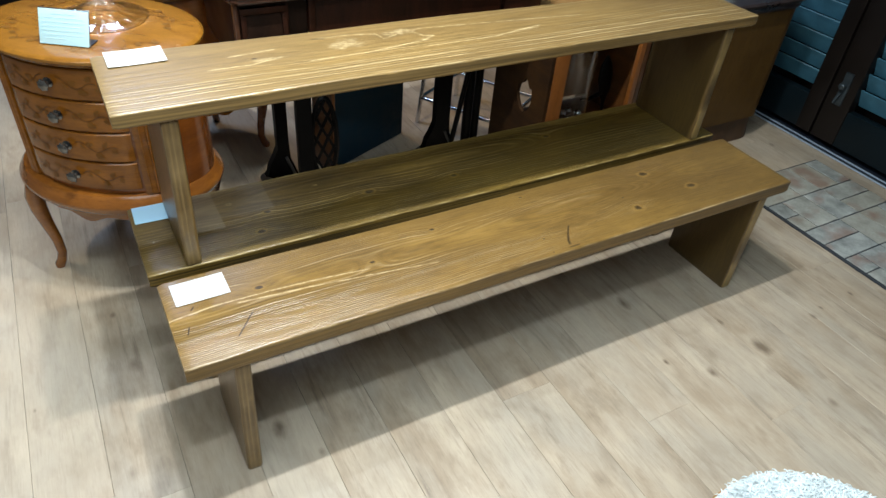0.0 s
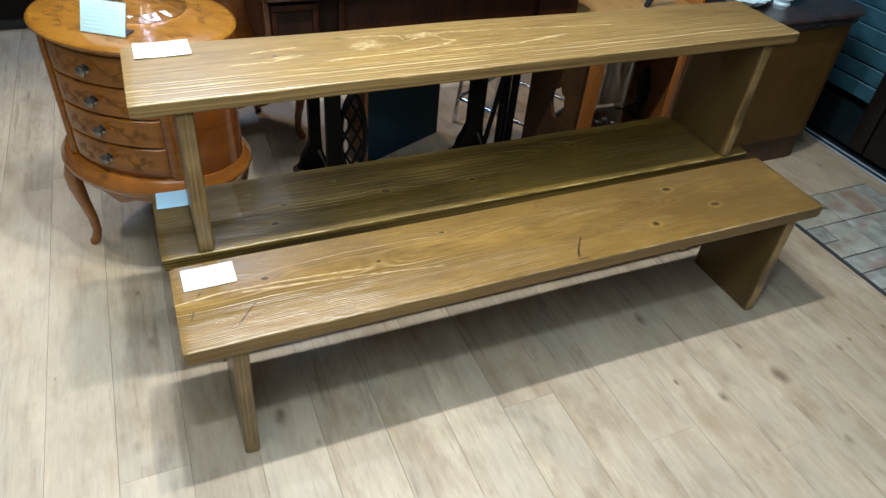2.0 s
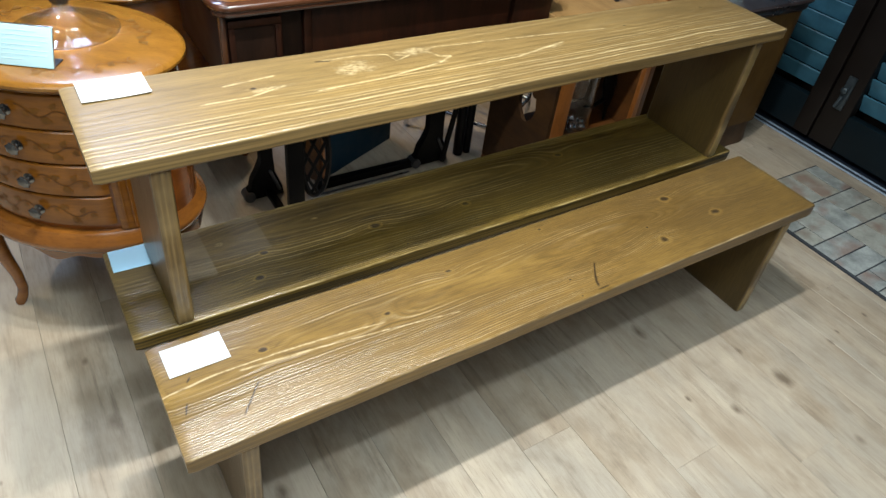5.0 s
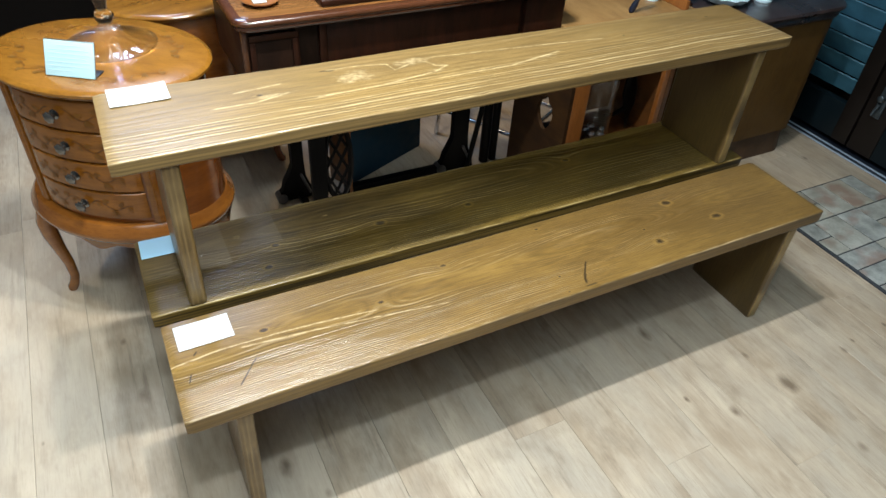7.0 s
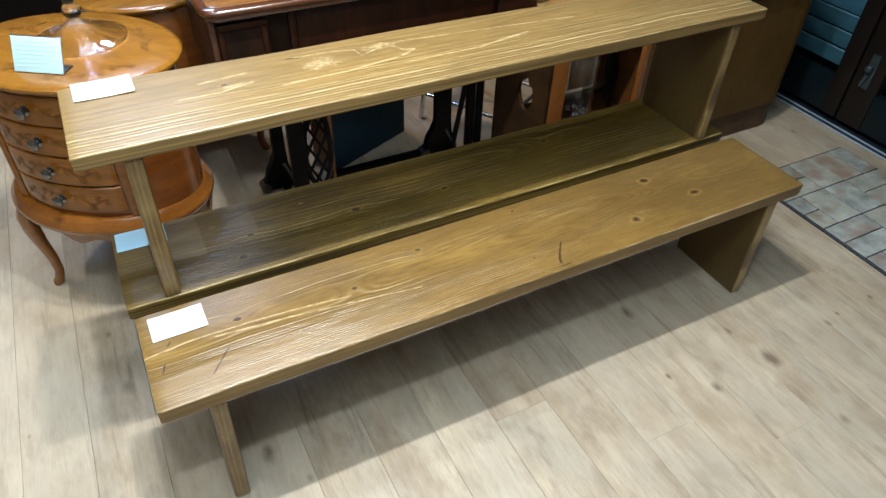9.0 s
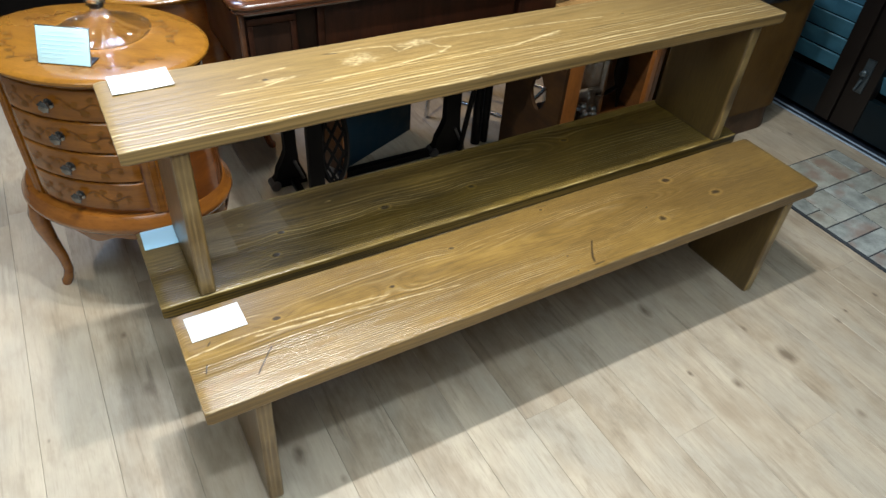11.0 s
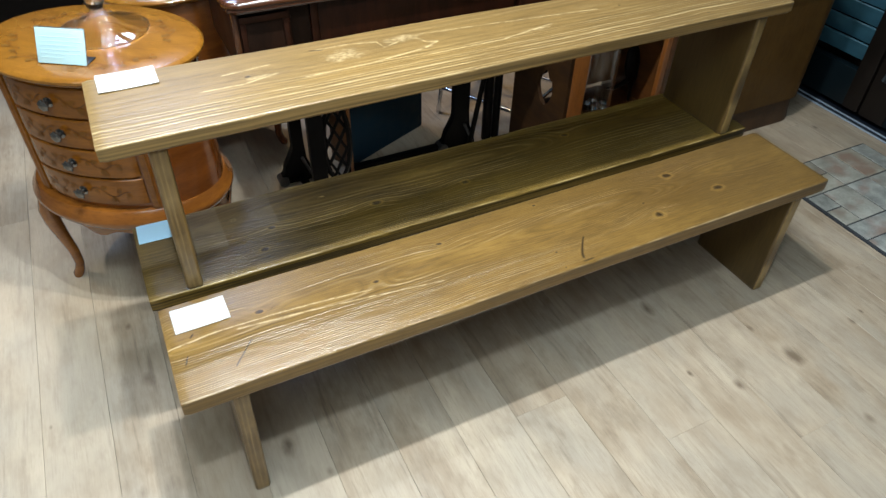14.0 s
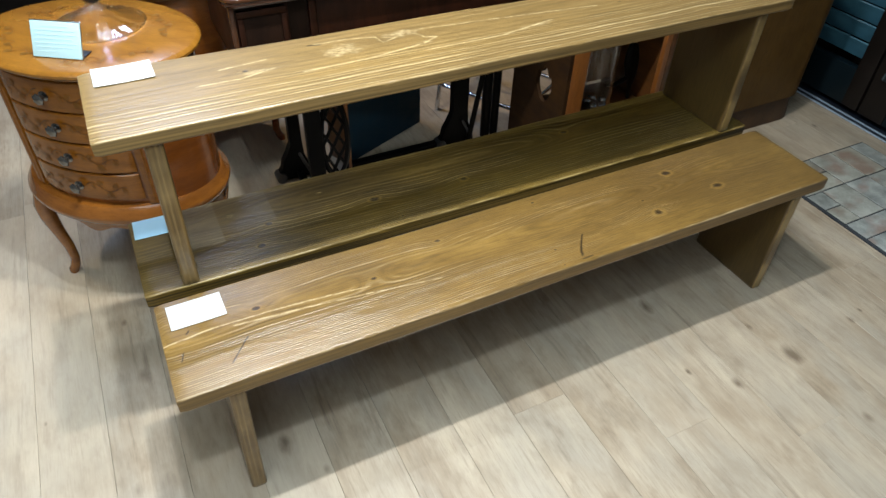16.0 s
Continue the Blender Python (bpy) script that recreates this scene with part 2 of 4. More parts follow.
def floor_wood(name):
    """Greyish oak-look floor boards; each board varies by its own random number."""
    mat, tree, bsdf = m_new(name)
    info = tree.nodes.new("ShaderNodeObjectInfo").outputs["Random"]
    pos = tree.nodes.new("ShaderNodeNewGeometry").outputs["Position"]
    s = split(tree, pos)
    off = n_math(tree, "MULTIPLY", info, 71.0)
    def along(fx, fy, shift):
        return join(tree, n_math(tree, "MULTIPLY", s[0], fx), n_math(tree, "MULTIPLY", s[1], fy), n_math(tree, "ADD", off, shift))

    cloud = n_noise(tree, along(10.0, 3.6, 0.0), 1.0, 5.0, 0.62)
    streak = n_noise(tree, along(75.0, 5.5, 3.0), 1.0, 8.0, 0.72)
    pore = n_noise(tree, along(300.0, 17.0, 5.0), 1.0, 4.0, 0.7)
    grey = n_noise(tree, along(7.0, 3.0, 31.0), 1.0, 3.0, 0.55)
    smudge = n_noise(tree, along(22.0, 7.0, 11.0), 1.0, 5.0, 0.65)
    patch = n_noise(tree, along(13.0, 7.5, 43.0), 1.0, 4.0, 0.6)
    band = n_noise(tree, along(34.0, 1.6, 17.0), 1.0, 3.0, 0.6)
    base = n_mix(tree, n_range(tree, cloud, 0.32, 0.66), (0.290, 0.222, 0.152), (0.465, 0.390, 0.293))
    base = n_mix(tree, n_range(tree, grey, 0.40, 0.64, 0.0, 0.65), base, (0.340, 0.305, 0.250))
    base = n_mix(tree, n_range(tree, streak, 0.52, 0.70, 0.0, 0.36), base, (0.175, 0.130, 0.088))
    base = n_mix(tree, n_range(tree, streak, 0.46, 0.28, 0.0, 0.40), base, (0.50, 0.425, 0.325))
    base = n_mix(tree, n_mix(tree, n_range(tree, band, 0.56, 0.70), (0.0, 0.0, 0.0), n_range(tree, streak, 0.45, 0.62, 0.0, 0.75)), base, (0.130, 0.100, 0.072))
    base = n_mix(tree, n_range(tree, smudge, 0.55, 0.74, 0.0, 0.50), base, (0.16, 0.112, 0.072))
    base = n_mix(tree, n_range(tree, patch, 0.54, 0.70, 0.0, 0.34), base, (0.185, 0.138, 0.092))
    base = n_mix(tree, n_range(tree, patch, 0.46, 0.32, 0.0, 0.24), base, (0.47, 0.405, 0.315))
    base = n_mix(tree, n_range(tree, pore, 0.52, 0.68, 0.0, 0.32), base, (0.19, 0.14, 0.095))
    base = n_mix(tree, n_range(tree, info, 0.3, 1.0, 0.0, 0.32), base, (0.49, 0.415, 0.320))
    base = n_mix(tree, n_range(tree, info, 0.35, 0.0, 0.0, 0.26), base, (0.26, 0.200, 0.140))
    spots = 0.0
    for kx, ky, size, dark in ((1.330, 0.088, 0.020, 0.8), (1.600, -0.245, 0.022, 0.7), (0.192, 0.098, 0.019, 0.75), (-0.096, 0.463, 0.020, 0.6), (1.277, -0.166, 0.007, 0.8), (1.377, -0.258, 0.013, 0.75), (1.934, -0.208, 0.007, 0.9), (1.874, -0.225, 0.009, 0.6),
                               (-0.157, 0.117, 0.014, 0.4), (-0.342, 0.407, 0.006, 0.6), (-0.119, 0.684, 0.009, 0.6), (0.826, -0.144, 0.016, 0.35), (0.850, -0.393, 0.018, 0.35), (1.615, -0.492, 0.011, 0.45), (0.262, -0.019, 0.009, 0.4), (1.563, -0.112, 0.008, 0.5), (2.095, -0.204, 0.006, 0.7), (2.70, 0.64, 0.010, 0.7)):
        d = n_vec(tree, "LENGTH", join(tree, n_math(tree, "SUBTRACT", s[0], kx), n_math(tree, "MULTIPLY", n_math(tree, "SUBTRACT", s[1], ky), 0.6), 0.0))
        d = n_math(tree, "ADD", d, n_math(tree, "MULTIPLY", n_math(tree, "SUBTRACT", smudge, 0.5), size * 2.4))
        spots = n_math(tree, "ADD", spots, n_range(tree, d, size * 1.1, size * 0.1, 0.0, dark))
    base = n_mix(tree, n_math(tree, "MULTIPLY", spots, 1.0, clamp=True), base, (0.075, 0.046, 0.026))
    height = n_math(tree, "SUBTRACT", n_math(tree, "MULTIPLY", streak, 0.5), pore)
    finish(tree, bsdf, base, n_range(tree, streak, 0.3, 0.7, 0.34, 0.48), normal=n_bump(tree, height, 0.18, 0.0006))
    return mat


def slate_tile(name):
    mat, tree, bsdf = m_new(name)
    info = tree.nodes.new("ShaderNodeObjectInfo").outputs["Random"]
    pos = tree.nodes.new("ShaderNodeNewGeometry").outputs["Position"]
    vec = n_vec(tree, "ADD", pos, join(tree, n_math(tree, "MULTIPLY", info, 13.0), n_math(tree, "MULTIPLY", info, 7.0), 0.0))
    cloud = n_noise(tree, vec, 14.0, 4.0, 0.6)
    rust = n_noise(tree, n_vec(tree, "ADD", vec, (5, 2, 1)), 7.0, 3.0, 0.5)
    fine = n_noise(tree, vec, 120.0, 3.0, 0.6)
    base = n_mix(tree, n_range(tree, cloud, 0.3, 0.7), (0.15, 0.165, 0.155), (0.42, 0.44, 0.415))
    base = n_mix(tree, n_range(tree, info, 0.3, 1.0, 0.0, 0.7), base, (0.34, 0.31, 0.23))
    base = n_mix(tree, n_range(tree, rust, 0.54, 0.66, 0.0, 0.65), base, (0.22, 0.12, 0.085))
    base = n_mix(tree, n_range(tree, fine, 0.5, 0.75, 0.0, 0.3), base, (0.12, 0.12, 0.11))
    finish(tree, bsdf, base, 0.5, normal=n_bump(tree, n_math(tree, "ADD", cloud, n_math(tree, "MULTIPLY", fine, 0.3)), 0.4, 0.002))
    return mat


def clear_glass(name):
    """Thin clear glass: looks straight through, with gloss that grows at glancing angles."""
    mat, tree, bsdf = m_new(name)
    clear = tree.nodes.new("ShaderNodeBsdfTransparent")
    clear.inputs[0].default_value = (0.99, 0.995, 0.995, 1)
    gloss = tree.nodes.new("ShaderNodeBsdfGlossy")
    gloss.inputs["Roughness"].default_value = 0.05
    lay = tree.nodes.new("ShaderNodeLayerWeight")
    lay.inputs[0].default_value = 0.5
    fac = n_math(tree, "MULTIPLY_ADD", n_math(tree, "POWER", lay.outputs["Facing"], 2.8), 0.75, 0.06)
    mix = tree.nodes.new("ShaderNodeMixShader")
    sock(tree, mix.inputs[0], fac)
    tree.links.new(clear.outputs[0], mix.inputs[1])
    tree.links.new(gloss.outputs[0], mix.inputs[2])
    tree.nodes.remove(bsdf)
    tree.links.new(mix.outputs[0], tree.nodes["Material Output"].inputs[0])
    return mat


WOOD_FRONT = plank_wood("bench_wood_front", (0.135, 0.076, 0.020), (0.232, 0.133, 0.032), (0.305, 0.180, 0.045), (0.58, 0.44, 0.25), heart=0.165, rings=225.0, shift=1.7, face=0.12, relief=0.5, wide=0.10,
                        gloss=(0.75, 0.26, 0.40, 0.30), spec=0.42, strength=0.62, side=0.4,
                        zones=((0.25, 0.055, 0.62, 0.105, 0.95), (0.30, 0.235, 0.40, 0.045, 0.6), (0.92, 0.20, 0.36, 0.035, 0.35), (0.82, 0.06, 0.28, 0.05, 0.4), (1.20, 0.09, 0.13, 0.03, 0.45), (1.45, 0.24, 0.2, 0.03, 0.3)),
                        dark_zones=((1.50, 0.10, 0.50, 0.26, 0.7), (1.15, 0.25, 0.40, 0.12, 0.35), (0.10, 0.26, 0.12, 0.05, 0.4), (0.33, 0.20, 0.06, 0.02, 0.5)), stain=0.15,
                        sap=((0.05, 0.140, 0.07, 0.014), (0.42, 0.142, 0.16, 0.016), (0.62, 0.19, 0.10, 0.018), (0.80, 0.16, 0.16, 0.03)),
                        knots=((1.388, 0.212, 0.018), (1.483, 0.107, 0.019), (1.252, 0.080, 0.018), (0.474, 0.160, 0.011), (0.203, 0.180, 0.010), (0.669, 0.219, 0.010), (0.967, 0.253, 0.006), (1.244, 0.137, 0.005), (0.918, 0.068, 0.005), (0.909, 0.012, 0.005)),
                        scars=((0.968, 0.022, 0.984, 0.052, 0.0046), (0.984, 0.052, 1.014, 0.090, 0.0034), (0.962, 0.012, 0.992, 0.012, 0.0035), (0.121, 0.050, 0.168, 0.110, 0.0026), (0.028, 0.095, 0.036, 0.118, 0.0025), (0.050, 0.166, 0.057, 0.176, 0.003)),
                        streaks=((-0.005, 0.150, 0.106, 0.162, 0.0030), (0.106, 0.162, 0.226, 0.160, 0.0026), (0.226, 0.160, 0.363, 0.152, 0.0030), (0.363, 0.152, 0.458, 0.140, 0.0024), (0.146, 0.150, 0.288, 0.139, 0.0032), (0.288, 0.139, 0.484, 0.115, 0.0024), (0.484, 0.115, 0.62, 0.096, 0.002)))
# High side value paints the dark shadow line between the low benches.
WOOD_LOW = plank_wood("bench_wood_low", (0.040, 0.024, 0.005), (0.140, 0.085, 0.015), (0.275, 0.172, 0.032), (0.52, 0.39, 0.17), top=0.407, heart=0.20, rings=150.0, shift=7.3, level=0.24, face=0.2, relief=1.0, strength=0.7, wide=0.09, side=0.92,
                      gloss=(0.36, 0.17, 0.5, 0.4), spec=0.26, wear_lit=0.5,
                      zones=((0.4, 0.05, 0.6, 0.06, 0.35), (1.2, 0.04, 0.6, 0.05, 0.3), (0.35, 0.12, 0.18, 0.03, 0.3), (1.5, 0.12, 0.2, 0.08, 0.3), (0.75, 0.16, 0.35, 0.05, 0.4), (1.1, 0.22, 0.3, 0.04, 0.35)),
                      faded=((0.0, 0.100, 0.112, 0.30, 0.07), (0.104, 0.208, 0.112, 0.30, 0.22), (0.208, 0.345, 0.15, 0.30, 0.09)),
                      scuffs=((0.236, 0.211, 0.010, 0.007), (0.473, 0.213, 0.008, 0.003)), stain=0.55, dark_zones=((1.40, 0.14, 0.55, 0.24, 0.5), (0.62, 0.20, 0.22, 0.06, 0.3)),
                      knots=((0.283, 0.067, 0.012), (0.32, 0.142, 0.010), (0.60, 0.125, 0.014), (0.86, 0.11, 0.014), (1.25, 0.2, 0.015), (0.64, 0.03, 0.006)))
WOOD_TOP = plank_wood("bench_wood_top", (0.168, 0.103, 0.033), (0.258, 0.162, 0.056), (0.285, 0.180, 0.056), (0.60, 0.47, 0.25), top=0.406, heart=0.20, rings=92.0, shift=4.9, level=0.10, face=0.8, relief=0.5, strength=0.72, wide=0.08, side=0.72, gloss=(0.6, 0.30, 0.42, 0.32),
                      zones=((0.9, 0.04, 1.4, 0.095, 0.85), (1.1, 0.265, 0.6, 0.03, 0.4), (1.5, 0.12, 0.4, 0.08, 0.3)), wear_lit=0.45,
                      knots=((0.327, 0.168, 0.009), (1.522, 0.035, 0.009), (1.33, 0.17, 0.007), (1.66, 0.2, 0.009)),
                      scars=((0.486, 0.235, 0.516, 0.229, 0.004),),
                      scuffs=((0.553, 0.186, 0.046, 0.030), (0.712, 0.212, 0.042, 0.020), (0.352, 0.158, 0.045, 0.009), (0.742, 0.146, 0.022, 0.008), (1.05, 0.130, 0.035, 0.008)),
                      streaks=((0.500, 0.235, 0.580, 0.233, 0.0026), (0.580, 0.233, 0.647, 0.219, 0.0026), (0.647, 0.219, 0.654, 0.184, 0.0022), (0.654, 0.184, 0.696, 0.199, 0.0026),
                               (0.742, 0.200, 0.758, 0.172, 0.003), (0.758, 0.172, 0.784, 0.164, 0.003), (0.784, 0.164, 0.742, 0.143, 0.0036), (0.732, 0.141, 0.590, 0.121, 0.0030), (0.590, 0.121, 0.440, 0.117, 0.0030),
                               (0.763, 0.218, 0.987, 0.198, 0.0024), (0.987, 0.198, 1.261, 0.172, 0.0024), (1.096, 0.141, 0.935, 0.110, 0.003), (0.935, 0.110, 0.734, 0.108, 0.0024), (0.392, 0.160, 0.308, 0.139, 0.0034), (0.308, 0.139, 0.217, 0.140, 0.003), (0.384, 0.206, 0.275, 0.195, 0.003)))
WOOD_LEG = plank_wood("bench_wood_leg", (0.085, 0.048, 0.013), (0.155, 0.09, 0.026), (0.17, 0.10, 0.03), (0.36, 0.25, 0.11), top=0.036, heart=-0.03, rings=120.0, shift=2.2, turned=True, level=0.7, under=0.01, lift=0.02, strength=0.6, wear_lit=0.4, wide=0.12)
# Smoother copy for the far legs, darkened to hold their inner-face shade.
WOOD_LEG_PLAIN_SHADED = plank_wood("bench_wood_leg_plain_shaded", (0.062, 0.037, 0.010), (0.098, 0.058, 0.016), (0.11, 0.067, 0.018), (0.34, 0.235, 0.09), top=0.036, heart=-0.03, rings=60.0, shift=6.2, turned=True, level=0.04, under=0.01, lift=0.02, strength=0.4, relief=0.3, wear_lit=0.75, furrow=0.15)
FLOOR_WOOD = floor_wood("floor_board_oak")
HONEY = polished_wood("honey_veneer", (0.140, 0.046, 0.004), (0.280, 0.098, 0.010), along=(5, 5, 30), coat=0.3, spec=0.3)
HONEY_TOP = polished_wood("honey_veneer_top", (0.185, 0.072, 0.008), (0.305, 0.132, 0.017), along=(9, 30, 9))
HONEY_DARK = polished_wood("honey_side", (0.14, 0.038, 0.005), (0.24, 0.068, 0.009), along=(5, 5, 30), coat=0.6)
HONEY_LEG = polished_wood("honey_leg", (0.15, 0.050, 0.008), (0.27, 0.095, 0.014), along=(6, 6, 26))
INLAY = plain("inlay_dark", (0.15, 0.052, 0.010), 0.3, scale=200, vary=0.5, spec=0.2)
INLAY_SIDE = plain("inlay_side", (0.12, 0.042, 0.006), 0.3, scale=200, vary=0.45, spec=0.2)
INLAY_TOP_LEAF = plain("inlay_top_leaf", (0.20, 0.088, 0.015), 0.3, scale=200, vary=0.4, spec=0.2)
INLAY_LEAF = plain("inlay_leaf", (0.19, 0.075, 0.011), 0.3, scale=200, vary=0.4, spec=0.2)
MAHOGANY = polished_wood("mahogany", (0.013, 0.0042, 0.0022), (0.034, 0.0100, 0.0044), along=(30, 6, 6), rough=0.36, coat=0.0, spec=0.2)
MAHOGANY_TOP = polished_wood("mahogany_top", (0.045, 0.014, 0.006), (0.10, 0.034, 0.013), along=(6, 30, 6), rough=0.2)
TABLE_VENEER = polished_wood("table_veneer", (0.13, 0.052, 0.014), (0.25, 0.112, 0.034), along=(5, 30, 5), rough=0.22)
BROWN_CAB = polished_wood("brown_veneer", (0.085, 0.041, 0.008), (0.125, 0.064, 0.014), along=(9, 9, 3), rough=0.5, coat=0.0, spec=0.25)
CAB_TOP = polished_wood("dark_cabinet_top", (0.030, 0.019, 0.018), (0.062, 0.042, 0.040), along=(20, 5, 5), rough=0.3, coat=0.6)
BROWN_DARK = polished_wood("brown_dark", (0.011, 0.005, 0.003), (0.026, 0.011, 0.006), along=(20, 5, 5), rough=0.40, coat=0.0, spec=0.15)
PLINTH = polished_wood("plinth_brown", (0.04, 0.018, 0.007), (0.085, 0.040, 0.016), along=(12, 12, 12), rough=0.5, coat=0.0)
CHERRY = polished_wood("cherry_wood", (0.062, 0.023, 0.006), (0.135, 0.049, 0.011), along=(6, 6, 26), rough=0.35, coat=0.2)
# Shaded copy of the cherry wood, for the pierced end panel.
CHERRY_SHADED = polished_wood("cherry_wood_shaded", (0.022, 0.010, 0.004), (0.048, 0.021, 0.006), along=(6, 6, 26), rough=0.5, coat=0.0, spec=0.2)
CHERRY_EDGE = polished_wood("cherry_edge", (0.19, 0.062, 0.012), (0.30, 0.105, 0.021), along=(20, 20, 6), rough=0.35)
TAN = polished_wood("tan_wood", (0.21, 0.112, 0.036), (0.34, 0.20, 0.076), along=(24, 5, 5), rough=0.35, coat=0.2)
IRON = plain("black_iron", (0.004, 0.0036, 0.0036), 0.4, 0.0, spec=0.1)
IRON_WORN = plain("rubbed_iron", (0.16, 0.16, 0.17), 0.3, 0.8, vary=0.5)
NAVY_DARK = plain("dark_blue_plastic", (0.010, 0.014, 0.028), 0.35)
NAVY = plain("navy_cloth", (0.010, 0.034, 0.056), 0.7, scale=120, spec=0.2)
CHROME = plain("chrome", (0.80, 0.82, 0.85), 0.22, 1.0, vary=0.1)
ALU = plain("aluminium", (0.40, 0.50, 0.62), 0.4, 0.2, vary=0.15)
KNOB = plain("knob_bronze", (0.26, 0.26, 0.25), 0.2, 0.9, scale=160, vary=0.7)
PAPER = plain("white_paper", (0.57, 0.59, 0.575), 0.7, vary=0.03, scale=30)
PAPER_BLUE = plain("pale_blue_paper", (0.48, 0.70, 0.74), 0.6, vary=0.05, scale=30)
# White paper with the bluish light under the bench put into its colour.
PAPER_COOL_LIT = plain("white_paper_cool_lit", (0.42, 0.70, 0.88), 0.6, vary=0.04, scale=30)
INK = plain("pale_ink", (0.455, 0.668, 0.71), 0.6, vary=0.1)
LOUVRE = plain("louvre_paint", (0.070, 0.225, 0.325), 0.45, vary=0.5, scale=60)
FRAME_BLACK = plain("black_frame", (0.010, 0.010, 0.012), 0.35)
FRAME_BROWN = plain("dark_door_frame", (0.012, 0.0085, 0.007), 0.45, spec=0.25)
FRAME_TEAL = plain("teal_black_panel", (0.004, 0.010, 0.014), 0.4, spec=0.25)
FRAME_BLUE = plain("blue_black_track", (0.014, 0.021, 0.036), 0.4)
LATCH = plain("tarnished_steel", (0.10, 0.13, 0.15), 0.35, 0.6, vary=0.6, scale=120)
GROUT = plain("dark_grout", (0.028, 0.034, 0.042), 0.7)
SLATE = slate_tile("slate_tile")
MILK = plain("milk_glass", (0.62, 0.82, 0.90), 0.15, vary=0.05, coat=0.5)
WALL = plain("wall_plaster", (0.30, 0.27, 0.24), 0.8, vary=0.08, scale=12)
WALL_DARK = plain("dark_panelling", (0.008, 0.006, 0.005), 0.6, vary=0.3, spec=0.1)
CEIL = plain("ceiling_paint", (0.5, 0.49, 0.47), 0.85, vary=0.06, scale=10)
SUBFLOOR = plain("board_joint", (0.125, 0.094, 0.065), 0.8)
GLASS = clear_glass("clear_glass")
CRYSTAL, _tree, _bsdf = m_new("solid_clear_glass")
_bsdf.inputs["Transmission Weight"].default_value = 1.0
_bsdf.inputs["Roughness"].default_value = 0.01
_bsdf.inputs["IOR"].default_value = 1.47
_bsdf.inputs["Base Color"].default_value = (0.985, 0.99, 0.99, 1)
BOUCLE = plain("white_yarn", (0.68, 0.76, 0.77), 0.9, vary=0.3, scale=200, spec=0.2)
PAD_BASE = plain("pad_base", (0.44, 0.49, 0.50), 0.9, vary=0.3, scale=200, spec=0.2)
FOOT_RED = polished_wood("red_brown_leg", (0.10, 0.026, 0.008), (0.2, 0.06, 0.016), along=(6, 6, 26))


# ---- building helpers ----
def mesh_of(bm, name, material, smooth=True):
    me = bpy.data.meshes.new(name)
    bmesh.ops.recalc_face_normals(bm, faces=bm.faces)
    bm.to_mesh(me)
    bm.free()
    me.materials.append(material)
    if smooth:
        me.shade_smooth()
        me.set_sharp_from_angle(angle=radians(38))
        if not any(e.use_edge_sharp for e in me.edges):
            # large flat faces keep their own normal, small rounded ones bend
            total = [Vector() for _ in me.vertices]
            for p in me.polygons:
                for v in p.vertices:
                    total[v] += p.normal * p.area
            me.normals_split_custom_set_from_vertices([v.normalized() if v.length > 0 else Vector((0, 0, 1)) for v in total])
    return me


def part(name, bm, material, parent, label="", smooth=True, kind=""):
    ob = new(name, mesh_of(bm, name, material, smooth))
    ob.parent = parent
    return tagged(ob, label, kind=kind)


def thing(name, m, label, category, group="", kind=""):
    ob = new(name)
    ob.empty_display_size = 0.1
    ob.matrix_basis = m if isinstance(m, Matrix) else Matrix.Translation(m)
    return tagged(ob, label, category, group, kind)


def box(x0, x1, y0, y1, z0, z1, bevel=0.0, bm=None, segments=2):
    bm = bm or bmesh.new()
    made = bmesh.ops.create_cube(bm, size=1.0)["verts"]
    for v in made:
        v.co = Vector((x0 + (v.co.x + 0.5) * (x1 - x0), y0 + (v.co.y + 0.5) * (y1 - y0), z0 + (v.co.z + 0.5) * (z1 - z0)))
    if bevel:
        edges = {e for v in made for e in v.link_edges}
        bmesh.ops.bevel(bm, geom=list(edges), offset=bevel, segments=segments, affect="EDGES", profile=0.6)
    return bm


def loft(sections, bm=None, closed=True):
    """Rings of equally many points joined into a skin, with end caps."""
    bm = bm or bmesh.new()
    rings = [[bm.verts.new(p) for p in ring] for ring in sections]
    n = len(rings[0])
    for a, b in zip(rings, rings[1:]):
        for i in range(n):
            bm.faces.new((a[i], a[(i + 1) % n], b[(i + 1) % n], b[i]))
    if closed:
        bm.faces.new(rings[0][::-1])
        bm.faces.new(rings[-1])
    return bm


def lathe(profile, steps=40, sx=1.0, sy=1.0, bm=None):
    """Turns (radius, z) about z; sx, sy stretch it to an oval."""
    return loft([[(r * sx * math.cos(2 * math.pi * i / steps), r * sy * math.sin(2 * math.pi * i / steps), z) for i in range(steps)] for r, z in profile], bm)


def skin(profile, steps=48, rib=0.0):
    """A hollow turned shell: the profile runs out and back to its start."""
    prof = profile + profile[:1]
    return loft([[(r * math.cos(2 * math.pi * i / steps), r * math.sin(2 * math.pi * i / steps), z + rib * math.sin(28 * math.pi * i / steps) * min(1.0, z / 0.02)) for i in range(steps)] for r, z in prof], closed=False)


def oval(profile, a, b, steps=72, bm=None):
    """An oval body: (outward offset, z) about an ellipse of half-axes a, b."""
    return loft([[((a + o) * math.cos(2 * math.pi * i / steps), (b + o) * math.sin(2 * math.pi * i / steps), z) for i in range(steps)] for o, z in profile], bm)


